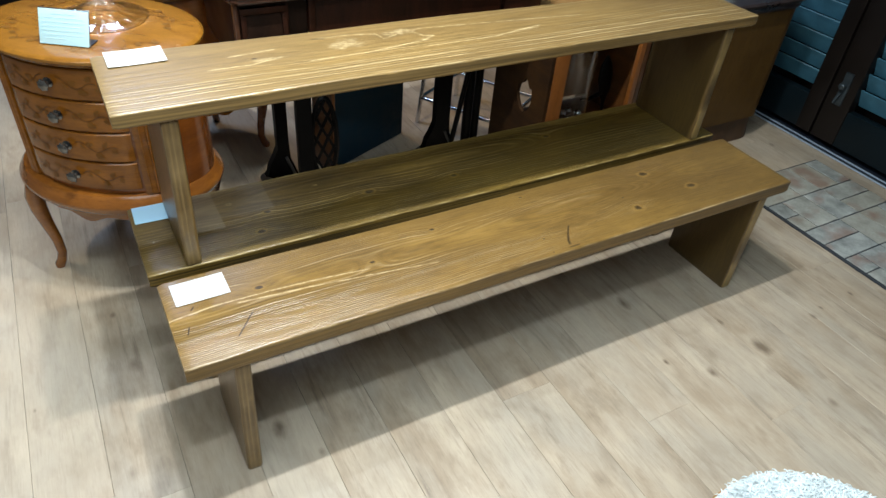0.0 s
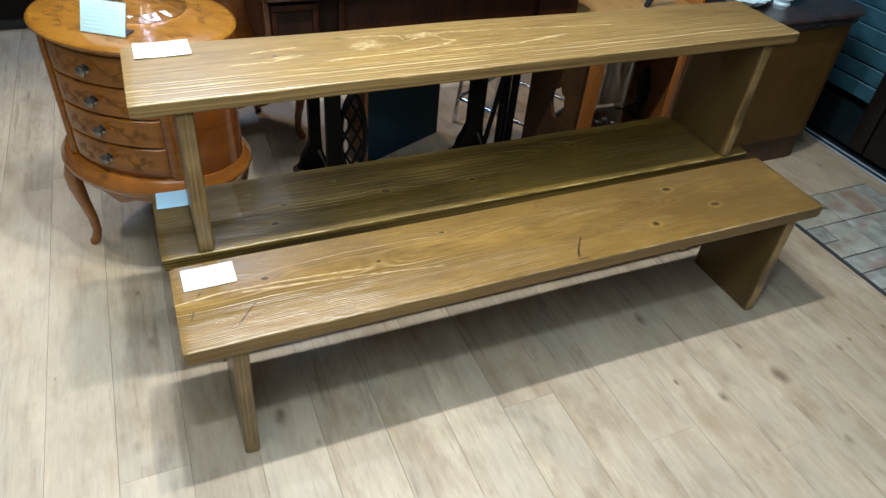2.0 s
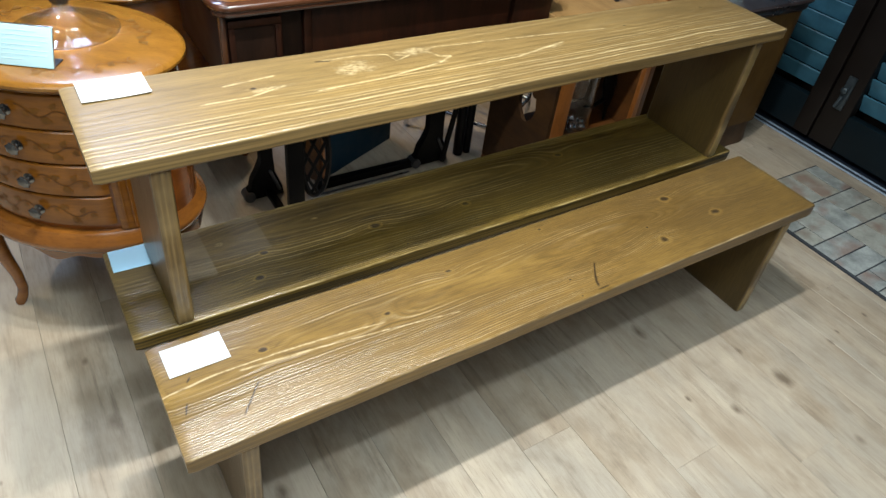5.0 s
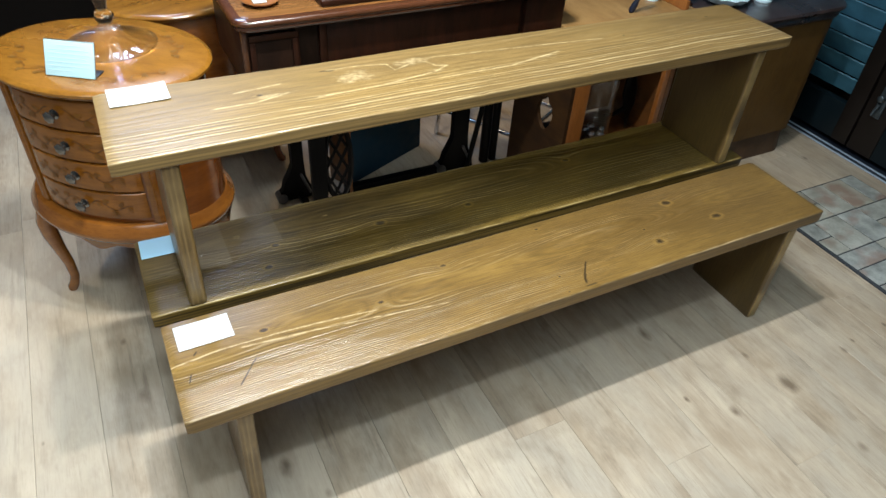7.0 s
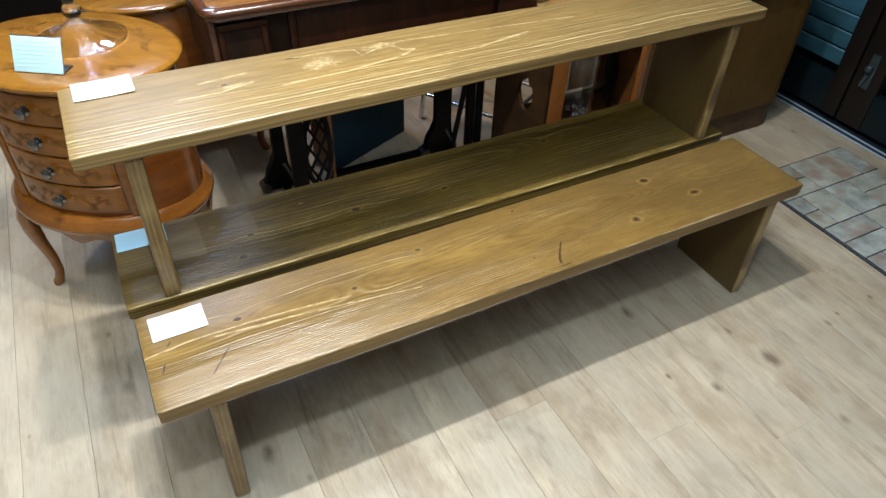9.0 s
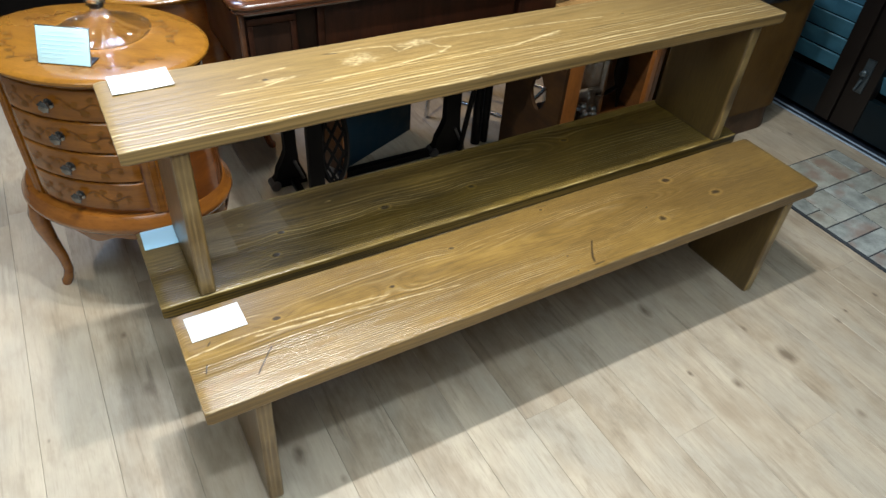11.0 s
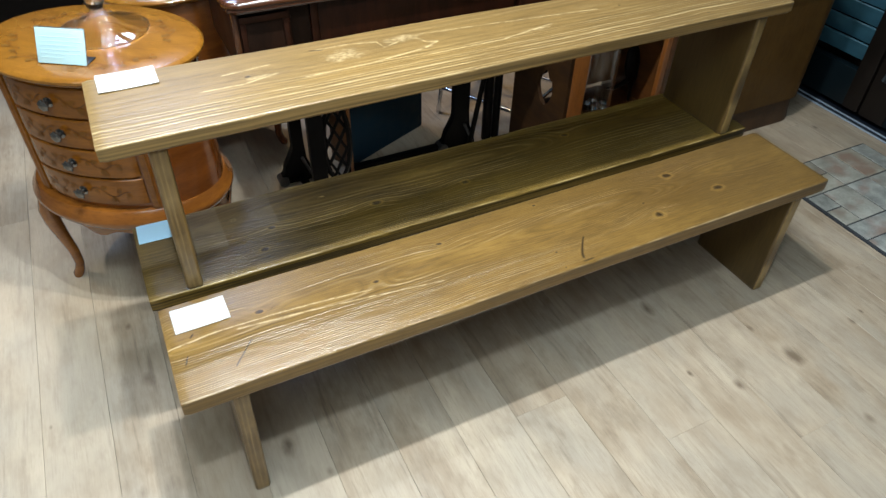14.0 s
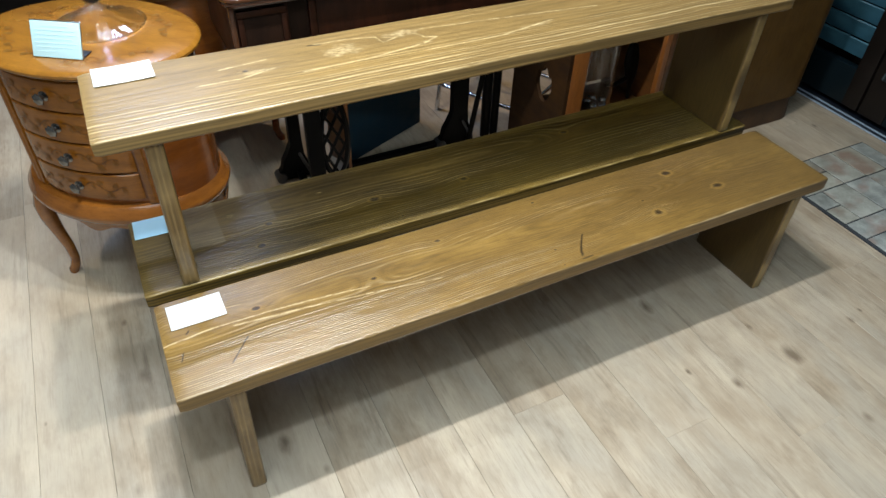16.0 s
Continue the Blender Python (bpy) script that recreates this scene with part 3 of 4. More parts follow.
def tube(points, radii, steps=10, bm=None, flat=1.0):
    """A round bar along points, with a radius for each."""
    pts = [Vector(p) for p in points]
    rings, side = [], None
    for i, p in enumerate(pts):
        d = (pts[min(i + 1, len(pts) - 1)] - pts[max(i - 1, 0)]).normalized()
        if side is None:
            side = d.cross(Vector((0, 0, 1)) if abs(d.z) < 0.9 else Vector((0, 1, 0)))
        side = (side - d * side.dot(d)).normalized()
        up = side.cross(d)
        r = radii[i] if isinstance(radii, (list, tuple)) else radii
        rings.append([p + (side * math.cos(2 * math.pi * k / steps) + up * math.sin(2 * math.pi * k / steps) * flat) * r for k in range(steps)])
    return loft(rings, bm)


def plank(length, width, thick, seed, taper=0.0, wane=0.0035, along="x", r=0.0075, chips=()):
    """A board with softened arrises and slightly wavy edges, from the origin along x (or z)."""
    stations = 150 if chips else 60
    sections = []
    for i in range(stations + 1):
        u = i / stations
        x = length * (u if 0 < i < stations else 0) + (length if i == stations else 0)
        end = min(x, length - x)
        inset = 0.0 if end > 0.004 else 0.002 * (1 - end / 0.004)
        front = wane * (noise.noise((x * 2.1, seed, 0.3)) + 0.3 * noise.noise((x * 6.3, seed, 1.3)) + 0.16 * noise.noise((x * 24.0, seed, 6.1)))
        back = width - taper * u + wane * 1.5 * noise.noise((x * 2.6, seed, 4.3))
        lift = 0.0012 * noise.noise((x * 1.7, seed, 8.0))
        y0, y1, z0, z1 = front + inset, back - inset, inset + lift, thick - inset + lift
        soft = r + 0.0016 * max(-0.4, noise.noise((x * 13.0, seed, 2.7))) * (1 if chips else 0)
        soft += sum(deep * math.exp(-((x - at) / span) ** 2) for at, deep, span in chips)
        ring = []
        for cy, cz, a0, r_now in ((y1 - r, z1 - r, 0, r), (y0 + soft, z1 - soft, 90, soft), (y0 + r, z0 + r, 180, r), (y1 - r, z0 + r, 270, r)):
            t0, t1 = radians(a0), radians(a0 + 90)
            ring.append((x, cy + r_now * math.cos(t0) + 0.0012 * math.sin(t0), cz + r_now * math.sin(t0) - 0.0012 * math.cos(t0)))
            for k in range(4):
                a = radians(a0 + k * 30)
                ring.append((x, cy + r_now * math.cos(a), cz + r_now * math.sin(a)))
            ring.append((x, cy + r_now * math.cos(t1) - 0.0012 * math.sin(t1), cz + r_now * math.sin(t1) + 0.0012 * math.cos(t1)))
        sections.append(ring)
    bm = loft(sections)
    if along == "z":
        for v in bm.verts:
            v.co = Vector((v.co.z, v.co.y, v.co.x))
    return bm


# ---- structure ----
ROOM_X0, ROOM_X1, ROOM_Y0, ROOM_Y1, ROOM_H = -2.3, 2.865, -2.4, 3.3, 2.7
wall_south = tagged(new("wall_south", mesh_of(box(ROOM_X0, 3.3, ROOM_Y0 - 0.12, ROOM_Y0, 0, ROOM_H), "wall_south", WALL)), "plain plastered shop wall", "wall", kind="structure")
wall_north = tagged(new("wall_north", mesh_of(box(ROOM_X0, 3.3, ROOM_Y1, ROOM_Y1 + 0.12, 0, ROOM_H), "wall_north", WALL_DARK)), "dark panelled wall at the back of the shop", "wall", kind="structure")
wall_west = tagged(new("wall_west", mesh_of(box(ROOM_X0 - 0.12, ROOM_X0, ROOM_Y0, ROOM_Y1, 0, ROOM_H), "wall_west", WALL)), "plain plastered shop wall", "wall", kind="structure")
wall_east = tagged(new("wall_east", mesh_of(box(3.1, 3.2, ROOM_Y0, ROOM_Y1, 0, ROOM_H), "wall_east", WALL_DARK)), "dark wall behind the louvred doors", "wall", kind="structure")
ceiling = tagged(new("ceiling", mesh_of(box(ROOM_X0, 3.3, ROOM_Y0, ROOM_Y1, ROOM_H, ROOM_H + 0.1), "ceiling", CEIL)), "plain painted shop ceiling", "ceiling", kind="structure")


# ---- benches ----
def bench(m, label, seed, top_wood, length, width, high, thick, taper, legs, leg_depth, wane=0.0035, arris=0.007, chips=()):
    t = thing("bench", m, label, "bench", "stained pine benches")
    seat = plank(length, width, thick, seed, taper, wane, r=arris, chips=chips)
    for v in seat.verts:
        v.co.z += high - thick
    part("seat", seat, top_wood, t)
    for k, (lx, ly, lean) in enumerate(legs):
        lb = plank(high - thick + 0.001, leg_depth, 0.036, seed + 20 + k, 0.0, 0.003, along="z")
        ob = part("leg", lb, WOOD_LEG if k == 0 else WOOD_LEG_PLAIN_SHADED, t)
        ob.matrix_basis = pose(lx, ly, 0, 0, lean, 0)
    return t


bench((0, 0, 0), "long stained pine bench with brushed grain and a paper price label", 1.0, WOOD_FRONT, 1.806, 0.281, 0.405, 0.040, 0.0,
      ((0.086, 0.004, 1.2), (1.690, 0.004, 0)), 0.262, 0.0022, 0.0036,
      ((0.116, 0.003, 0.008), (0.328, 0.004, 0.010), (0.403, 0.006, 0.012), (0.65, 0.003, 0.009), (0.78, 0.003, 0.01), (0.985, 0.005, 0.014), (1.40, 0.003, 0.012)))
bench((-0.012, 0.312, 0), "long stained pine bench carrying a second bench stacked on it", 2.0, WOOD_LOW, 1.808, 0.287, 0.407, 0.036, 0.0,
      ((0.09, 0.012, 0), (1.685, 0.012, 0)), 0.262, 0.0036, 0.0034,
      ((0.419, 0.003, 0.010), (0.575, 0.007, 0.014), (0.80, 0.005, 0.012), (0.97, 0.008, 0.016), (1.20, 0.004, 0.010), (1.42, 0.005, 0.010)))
bench((-0.006, 0.306, 0.407), "long stained pine bench stacked on top of another bench", 3.0, WOOD_TOP, 1.803, 0.292, 0.406, 0.032, 0.026,
      ((0.080, 0.006, 0.9), (1.688, 0.006, 0.5)), 0.272, 0.004, 0.0038,
      ((0.30, 0.003, 0.02), (0.59, 0.003, 0.012), (0.795, 0.005, 0.012), (1.09, 0.004, 0.012), (1.35, 0.003, 0.012)))


def price_label(m, w, h, curl, paper, label):
    bm = bmesh.new()
    nx, ny = 10, 6
    grid = [[bm.verts.new((w * i / nx, h * j / ny, 0.0012 + curl * ((2 * i / nx - 1) ** 2 * 0.5 + 0.8 * (j / ny) ** 3))) for i in range(nx + 1)] for j in range(ny + 1)]
    for j in range(ny):
        for i in range(nx):
            bm.faces.new((grid[j][i], grid[j][i + 1], grid[j + 1][i + 1], grid[j + 1][i]))
    ext = bmesh.ops.extrude_face_region(bm, geom=list(bm.faces))
    for v in ext["geom"]:
        if isinstance(v, bmesh.types.BMVert):
            v.co.z += 0.0004
    ob = new("price_label", mesh_of(bm, "price_label", paper))
    ob.matrix_basis = m
    return tagged(ob, label, "price label", "paper labels on the benches")


price_label(pose(0.024, 0.187, 0.4055, 0, 0, 1.0), 0.118, 0.074, 0.001, PAPER, "white paper price label lying on the low bench seat")
price_label(pose(0.022, 0.519, 0.8140, 0, 0, 0.5), 0.121, 0.078, 0.003, PAPER, "white paper price label curling slightly on the upper bench")
price_label(pose(-0.004, 0.520, 0.4080, 0, 0, -1.5), 0.118, 0.072, 0.001, PAPER_COOL_LIT, "white paper price label under the stacked bench, coloured as in bluish light")


# ---- oval chests ----
def on_oval(a, b, x):
    """Front of an oval at local x, and its outward normal."""
    y = -b * math.sqrt(max(0.0, 1 - (x / a) ** 2))
    n = Vector((x / a ** 2, y / b ** 2, 0)).normalized()
    return Vector((x, y, 0)), n


def front_panel(a, b, x0, x1, z0, z1, deep, proud, steps=20, bulge=0.0):
    """A curved board that follows the oval front."""
    sections = []
    for i in range(steps + 1):
        x = x0 + (x1 - x0) * i / steps
        p, n = on_oval(a, b, x)
        e = 0.004 if i in (0, steps) else 0.0
        ring = []
        for off, z in ((-deep, z0), (proud - 0.003 - e, z0), (proud - e, z0 + 0.003), (proud + bulge - e, (z0 + z1) / 2), (proud - e, z1 - 0.003), (proud - 0.003 - e, z1), (-deep, z1)):
            q = p + n * off
            ring.append((q.x, q.y, z))
        sections.append(ring)
    return loft(sections)


def ribbon(points, normals, width, bm):
    prev = None
    for i, (p, n) in enumerate(zip(points, normals)):
        d = (points[min(i + 1, len(points) - 1)] - points[max(i - 1, 0)]).normalized()
        s = n.cross(d).normalized() * width * 0.5
        cur = (bm.verts.new(p - s), bm.verts.new(p + s))
        if prev:
            bm.faces.new((prev[0], cur[0], cur[1], prev[1]))
        prev = cur


def leaf(c, n, d, size, bm):
    s = n.cross(d).normalized()
    ring = []
    for k in range(14):
        u = 2 * math.pi * k / 14
        r = size * (0.62 + 0.38 * abs(math.cos(1.5 * u)))
        ring.append(bm.verts.new(c + d * r * math.cos(u) + s * r * 0.7 * math.sin(u)))
    bm.faces.new(ring)


def cabriole(x, y, high, out, s=1.0):
    d = Vector((x, y, 0)).normalized()
    pts, rad = [], []
    for u, o, r in ((0.0, 0.002, 0.028), (0.10, 0.010, 0.030), (0.25, 0.010, 0.027), (0.45, 0.002, 0.021), (0.65, -0.008, 0.0175), (0.82, -0.010, 0.016), (0.92, -0.002, 0.0165), (0.965, 0.006, 0.018), (1.0, 0.008, 0.015)):
        pts.append(Vector((x, y, high * (1 - u))) + d * (o + out))
        rad.append(r * s)
    return tube(pts, rad, 12)


def oval_chest(m, label, a, b, high, full=True):
    t = thing("oval_chest", m, label, "chest of drawers", "inlaid oval chests")
    k = high / 0.752
    z_base, z_foot, z_top = 0.352 * k, 0.300 * k, 0.724 * k
    ba, bb = a - 0.016, b - 0.024
    part("carcass", oval([(-0.004, z_base - 0.002), (-0.004, z_top)], ba, bb), HONEY_DARK, t)
    part("top", oval([(-0.03, z_top - 0.004), (-0.014, z_top), (-0.010, z_top + 0.006), (-0.002, z_top + 0.009), (0.002, z_top + 0.014), (0.002, high - 0.008), (-0.003, high - 0.002), (-0.010, high), (-0.10, high)], a, b, 96), HONEY_TOP, t)
    part("base_moulding", oval([(-0.05, z_foot), (0.004, z_foot), (0.008, z_foot + 0.006), (0.012, z_foot + 0.016), (0.010, z_foot + 0.026), (0.004, z_foot + 0.032), (0.001, z_foot + 0.042), (-0.008, z_base), (-0.05, z_base + 0.002)], a, b, 96), HONEY_LEG, t).location.x = -0.012
    apron = bmesh.new()
    steps = 96
    rows = []
    for i in range(steps):
        an = 2 * math.pi * i / steps
        drop = 0.020 + 0.016 * math.cos(4 * (an - math.pi / 4)) ** 2 + 0.006 * math.cos(16 * an)
        rows.append([apron.verts.new(((a - o) * math.cos(an), (b - o) * math.sin(an), z)) for o, z in ((0.012, z_foot + 0.004), (0.012, z_foot - drop), (0.026, z_foot - drop), (0.026, z_foot + 0.004))])
    for r0, r1 in zip(rows, rows[1:] + rows[:1]):
        for j in range(4):
            apron.faces.new((r0[j], r1[j], r1[(j + 1) % 4], r0[(j + 1) % 4]))
    part("apron", apron, HONEY_LEG, t)
    for sx in (-1, 1):
        for sy in (-1, 1):
            part("leg", cabriole((0.700 if sx < 0 else 0.600) * sx * a, sy * 0.685 * b, z_foot, 0.0, 0.86), HONEY_LEG if full else FOOT_RED, t)
    bounds = [(0.366 + 0.0882 * i) * k for i in range(5)]
    for i in range(4):
        d = part("drawer", front_panel(ba, bb, -0.154, 0.157, bounds[i] + 0.0025, bounds[i + 1] - 0.0025, 0.01, 0.004, bulge=0.001), HONEY, t)
        zc = (bounds[i] + bounds[i + 1]) / 2 + 0.001
        knob = bmesh.new()
        p, n = on_oval(ba, bb, -0.004)
        lathe([(0.004, 0.0), (0.013, 0.001), (0.013, 0.003), (0.006, 0.005), (0.005, 0.011), (0.010, 0.014), (0.0145, 0.018), (0.0145, 0.022), (0.010, 0.0255), (0.004, 0.027)], 14, bm=knob)
        for v in knob.verts:
            an = math.atan2(v.co.y, v.co.x)
            f = 1 + 0.10 * math.cos(7 * an) if v.co.z > 0.012 else 1
            v.co = Vector((v.co.x * f, v.co.y * f, v.co.z))
        kb = part("knob", knob, KNOB, d, "dark bronze rosette knob")
        kb.matrix_basis = Matrix.Translation(p + n * 0.004 + Vector((0, 0, zc))) @ n.to_track_quat("Z", "Y").to_matrix().to_4x4()
        if full:
            vine, leaves = bmesh.new(), bmesh.new()
            for side in (-1, 1):
                pts, nrm = [], []
                for j in range(28):
                    u = j / 27
                    x = side * (0.018 + 0.105 * u)
                    q, nn = on_oval(ba, bb, x)
                    pts.append(q + nn * 0.0056 + Vector((0, 0, zc + 0.012 * math.sin(u * 8.2 + i * 0.4) * (1 - 0.25 * u) + 0.006 - 0.012 * u)))
                    nrm.append(nn)
                ribbon(pts, nrm, 0.0026, vine)
                for j, size in ((5, 0.008), (10, 0.011), (15, 0.013), (20, 0.010), (25, 0.009)):
                    d0 = (pts[j + 1] - pts[j - 1]).normalized()
                    leaf(pts[j] + nrm[j] * 0.0003 + Vector((0, 0, (-1) ** j * 0.012)), nrm[j], (d0 + Vector((0, 0, (-1) ** j * 0.8))).normalized(), size, leaves)
            part("inlay_vine", vine, INLAY_SIDE, d, "dark marquetry vine", smooth=False)
            part("inlay_leaves", leaves, INLAY_LEAF, d, "olive-brown marquetry leaves", smooth=False)
    for x0, x1 in ((-0.188, -0.160), (0.163, 0.205)):
        part("stile", front_panel(ba, bb, x0, x1, z_base, z_top, 0.01, 0.007, 6, 0.0), HONEY, t)
        for j in range(2):
            xr = x0 + (x1 - x0) * (0.32 + 0.36 * j)
            q, nn = on_oval(ba, bb, xr)
            q = q + nn * 0.007
            part("reed", tube([(q.x, q.y, z_base + 0.01), (q.x, q.y, z_top - 0.01)], 0.0035, 8), HONEY, t)
    if full:
        vine, leaves = bmesh.new(), bmesh.new()
        up = Vector((0, 0, 1))
        for q0 in range(4):
            pts = []
            for j in range(46):
                an = radians(q0 * 90 + 12 + 66 * j / 45)
                f = 0.70 + 0.035 * math.sin(an * 14) + 0.02 * math.sin(an * 33 + 1)
                pts.append(Vector((a * f * math.cos(an), b * f * math.sin(an), high + 0.0006)))
            ribbon(pts, [up] * len(pts), 0.0022, vine)
            for j in (3, 10, 17, 25, 33, 41):
                d0 = (pts[j + 1] - pts[j - 1]).normalized()
                c = pts[j] * 1.0
                s = 1 if j % 2 else -1
                c.x *= 1 + 0.05 * s
                c.y *= 1 + 0.05 * s
                leaf(c + up * 0.0003, up, (d0 + up.cross(d0) * s).normalized(), 0.012, leaves)
        part("inlay_vine", vine, INLAY, t, "dark marquetry wreath", smooth=False)
        part("inlay_leaves", leaves, INLAY_TOP_LEAF, t, "olive-brown marquetry leaves", smooth=False)
    return t


oval_chest(pose(0.030, 0.962, 0, 0, 0, -40.5), "honey-coloured oval chest of four drawers with floral inlay", 0.288, 0.221, 0.752)
oval_chest(pose(0.33, 1.515, 0, 0, 0, 205.0), "second honey-topped oval chest standing behind the first", 0.286, 0.221, 0.70, full=False)

# glass pedestal dish, seen up to its stem
glass_dish = thing("glass_stand", (0.062, 0.992, 0.753), "clear glass pedestal dish standing on the inlaid chest", "glassware")
part("foot", skin([(0.108, 0.0), (0.1125, 0.0005), (0.1145, 0.003), (0.113, 0.0062), (0.108, 0.0075), (0.085, 0.0115), (0.055, 0.022), (0.030, 0.040), (0.016, 0.056), (0.001, 0.060), (0.001, 0.054), (0.012, 0.050), (0.027, 0.035), (0.053, 0.0175), (0.084, 0.0075), (0.104, 0.0035)], 84, 0.0014), GLASS, glass_dish)
part("rim", loft([[((0.1135 + 0.0026 * math.cos(b)) * math.cos(a), (0.1135 + 0.0026 * math.cos(b)) * math.sin(a), 0.0036 + 0.0026 * math.sin(b)) for b in [math.pi * j / 4 for j in range(8)]] for a in [2 * math.pi * i / 72 for i in range(73)]], closed=False), CRYSTAL, glass_dish, "thick rounded glass rim")
part("stem", lathe([(0.004, 0.0605), (0.016, 0.061), (0.023, 0.070), (0.025, 0.078), (0.020, 0.088), (0.012, 0.094), (0.014, 0.104), (0.019, 0.130), (0.024, 0.160), (0.028, 0.180), (0.010, 0.182)], 32), CRYSTAL, glass_dish)
part("bowl", skin([(0.001, 0.1825), (0.05, 0.19), (0.095, 0.212), (0.110, 0.245), (0.107, 0.245), (0.09, 0.216), (0.05, 0.195), (0.001, 0.1875)]), GLASS, glass_dish)
for piece in glass_dish.children:
    piece.visible_shadow = False

card = thing("price_card", pose(-0.097, 0.862, 0.7535, 0, 0, -32.5), "pale blue price card in a clear holder on the chest", "price card")
cb = box(0, 0.121, -0.001, 0.001, 0.001, 0.076, 0.0006)
for v in cb.verts:
    v.co.y += v.co.z * 0.42
part("card", cb, PAPER_BLUE, card)
hb = box(-0.002, 0.123, 0.0015, 0.0027, 0.0, 0.078, 0.0004)
for v in hb.verts:
    v.co.y += v.co.z * 0.42
part("holder", hb, CHROME, card, "clear-edged card holder back")
part("foot", box(0.0, 0.121, 0.0, 0.045, 0.0, 0.0025, 0.0006), FRAME_BLACK, card, "dark foot of the holder")
for row, (w0, w1) in enumerate(((0.25, 0.75), (0.08, 0.90), (0.08, 0.93), (0.08, 0.84), (0.08, 0.92), (0.08, 0.90), (0.08, 0.55))):
    z = 0.066 - row * 0.0088
    tb = box(0.121 * w0, 0.121 * w1, -0.0016, -0.0011, z, z + 0.0018)
    for v in tb.verts:
        v.co.y += v.co.z * 0.42
    part("text_bar", tb, INK, card)


# ---- treadle sewing table ----
def rounded_rect(x0, x1, y0, y1, r, n=10):
    out = []
    for cx, cy, a0 in ((x1 - r, y1 - r, 0), (x0 + r, y1 - r, 90), (x0 + r, y0 + r, 180), (x1 - r, y0 + r, 270)):
        for k in range(n):
            a = radians(a0 + 90 * k / (n - 1))
            out.append((cx + r * math.cos(a), cy + r * math.sin(a)))
    return out


def slab(x0, x1, y0, y1, r, profile):
    return loft([[(px, py, z) for px, py in rounded_rect(x0 - o, x1 + o, y0 - o, y1 + o, r + o)] for o, z in profile])


TX0, TX1, TY0, TY1, TZ = 0.345, 1.40, 0.785, 1.25, 0.85
sew = thing("sewing_table", (0, 0, 0), "dark mahogany treadle sewing table on black cast-iron legs", "sewing table")
part("tabletop", slab(TX0, TX1, TY0, TY1, 0.045, [(-0.014, TZ - 0.0305), (-0.006, TZ - 0.030), (-0.002, TZ - 0.024), (-0.004, TZ - 0.019), (0.0, TZ - 0.016), (0.002, TZ - 0.010), (0.0, TZ - 0.004), (-0.006, TZ), (-0.04, TZ)]), MAHOGANY_TOP, sew)
part("veneer_field", slab(TX0 + 0.022, TX1 - 0.022, TY0 + 0.022, TY1 - 0.022, 0.03, [(0.0, TZ + 0.0002), (0.0, TZ + 0.0008), (-0.001, TZ + 0.0012), (-0.03, TZ + 0.0012)]), TABLE_VENEER, sew, "lighter red-brown veneer of the table top")
part("lid", box(TX0 + 0.235, TX1 - 0.18, TY0 + 0.032, TY1 - 0.03, TZ, TZ + 0.022, 0.009, segments=3), MAHOGANY, sew, "raised folding lid of the table")
part("drawer_box", box(TX0 + 0.025, TX0 + 0.170, TY0 + 0.035, TY1 - 0.03, TZ - 0.23, TZ - 0.031, 0.003), MAHOGANY, sew)
part("drawer_front", box(TX0 + 0.034, TX0 + 0.161, TY0 + 0.026, TY0 + 0.034, TZ - 0.22, TZ - 0.045, 0.004), BROWN_DARK, sew)
for fx0, fx1, fz0, fz1 in ((0.034, 0.161, -0.062, -0.045), (0.034, 0.161, -0.22, -0.205), (0.034, 0.048, -0.204, -0.063), (0.147, 0.161, -0.204, -0.063)):
    part("drawer_moulding", box(TX0 + fx0, TX0 + fx1, TY0 + 0.0195, TY0 + 0.0255, TZ + fz0, TZ + fz1, 0.002), MAHOGANY, sew)
part("corner_post", box(TX0 + 0.016, TX0 + 0.030, TY0 + 0.026, TY0 + 0.042, TZ - 0.24, TZ - 0.031, 0.004), MAHOGANY_TOP, sew)
part("side_board", box(TX0 + 0.171, TX1 - 0.171, TY0 + 0.0505, TY0 + 0.062, TZ - 0.21, TZ - 0.031, 0.002), BROWN_DARK, sew)
part("stile", box(TX0 + 0.225, TX0 + 0.245, TY0 + 0.03, TY0 + 0.05, TZ - 0.20, TZ - 0.031, 0.003), MAHOGANY, sew)
part("apron", box(TX0 + 0.246, TX1 - 0.19, TY0 + 0.034, TY0 + 0.05, TZ - 0.19, TZ - 0.031, 0.003), MAHOGANY, sew)
part("back_board", box(TX0 + 0.171, TX1 - 0.171, TY1 - 0.05, TY1 - 0.035, TZ - 0.20, TZ - 0.031, 0.002), BROWN_DARK, sew)
part("drawer_box", box(TX1 - 0.170, TX1 - 0.025, TY0 + 0.035, TY1 - 0.03, TZ - 0.23, TZ - 0.031, 0.003), MAHOGANY, sew)


def cast_plate(outline, y0, y1):
    """A flat iron casting: an outline in x and z with thickness in y and softened rims."""
    cx, cz = sum(p[0] for p in outline) / len(outline), sum(p[1] for p in outline) / len(outline)
    inner = [(x + (cx - x) * 0.03, z + (cz - z) * 0.01) for x, z in outline]
    return loft([[(x, y, z) for x, z in ring] for y, ring in ((y0, inner), (y0 + 0.004, outline), (y1 - 0.004, outline), (y1, inner))])


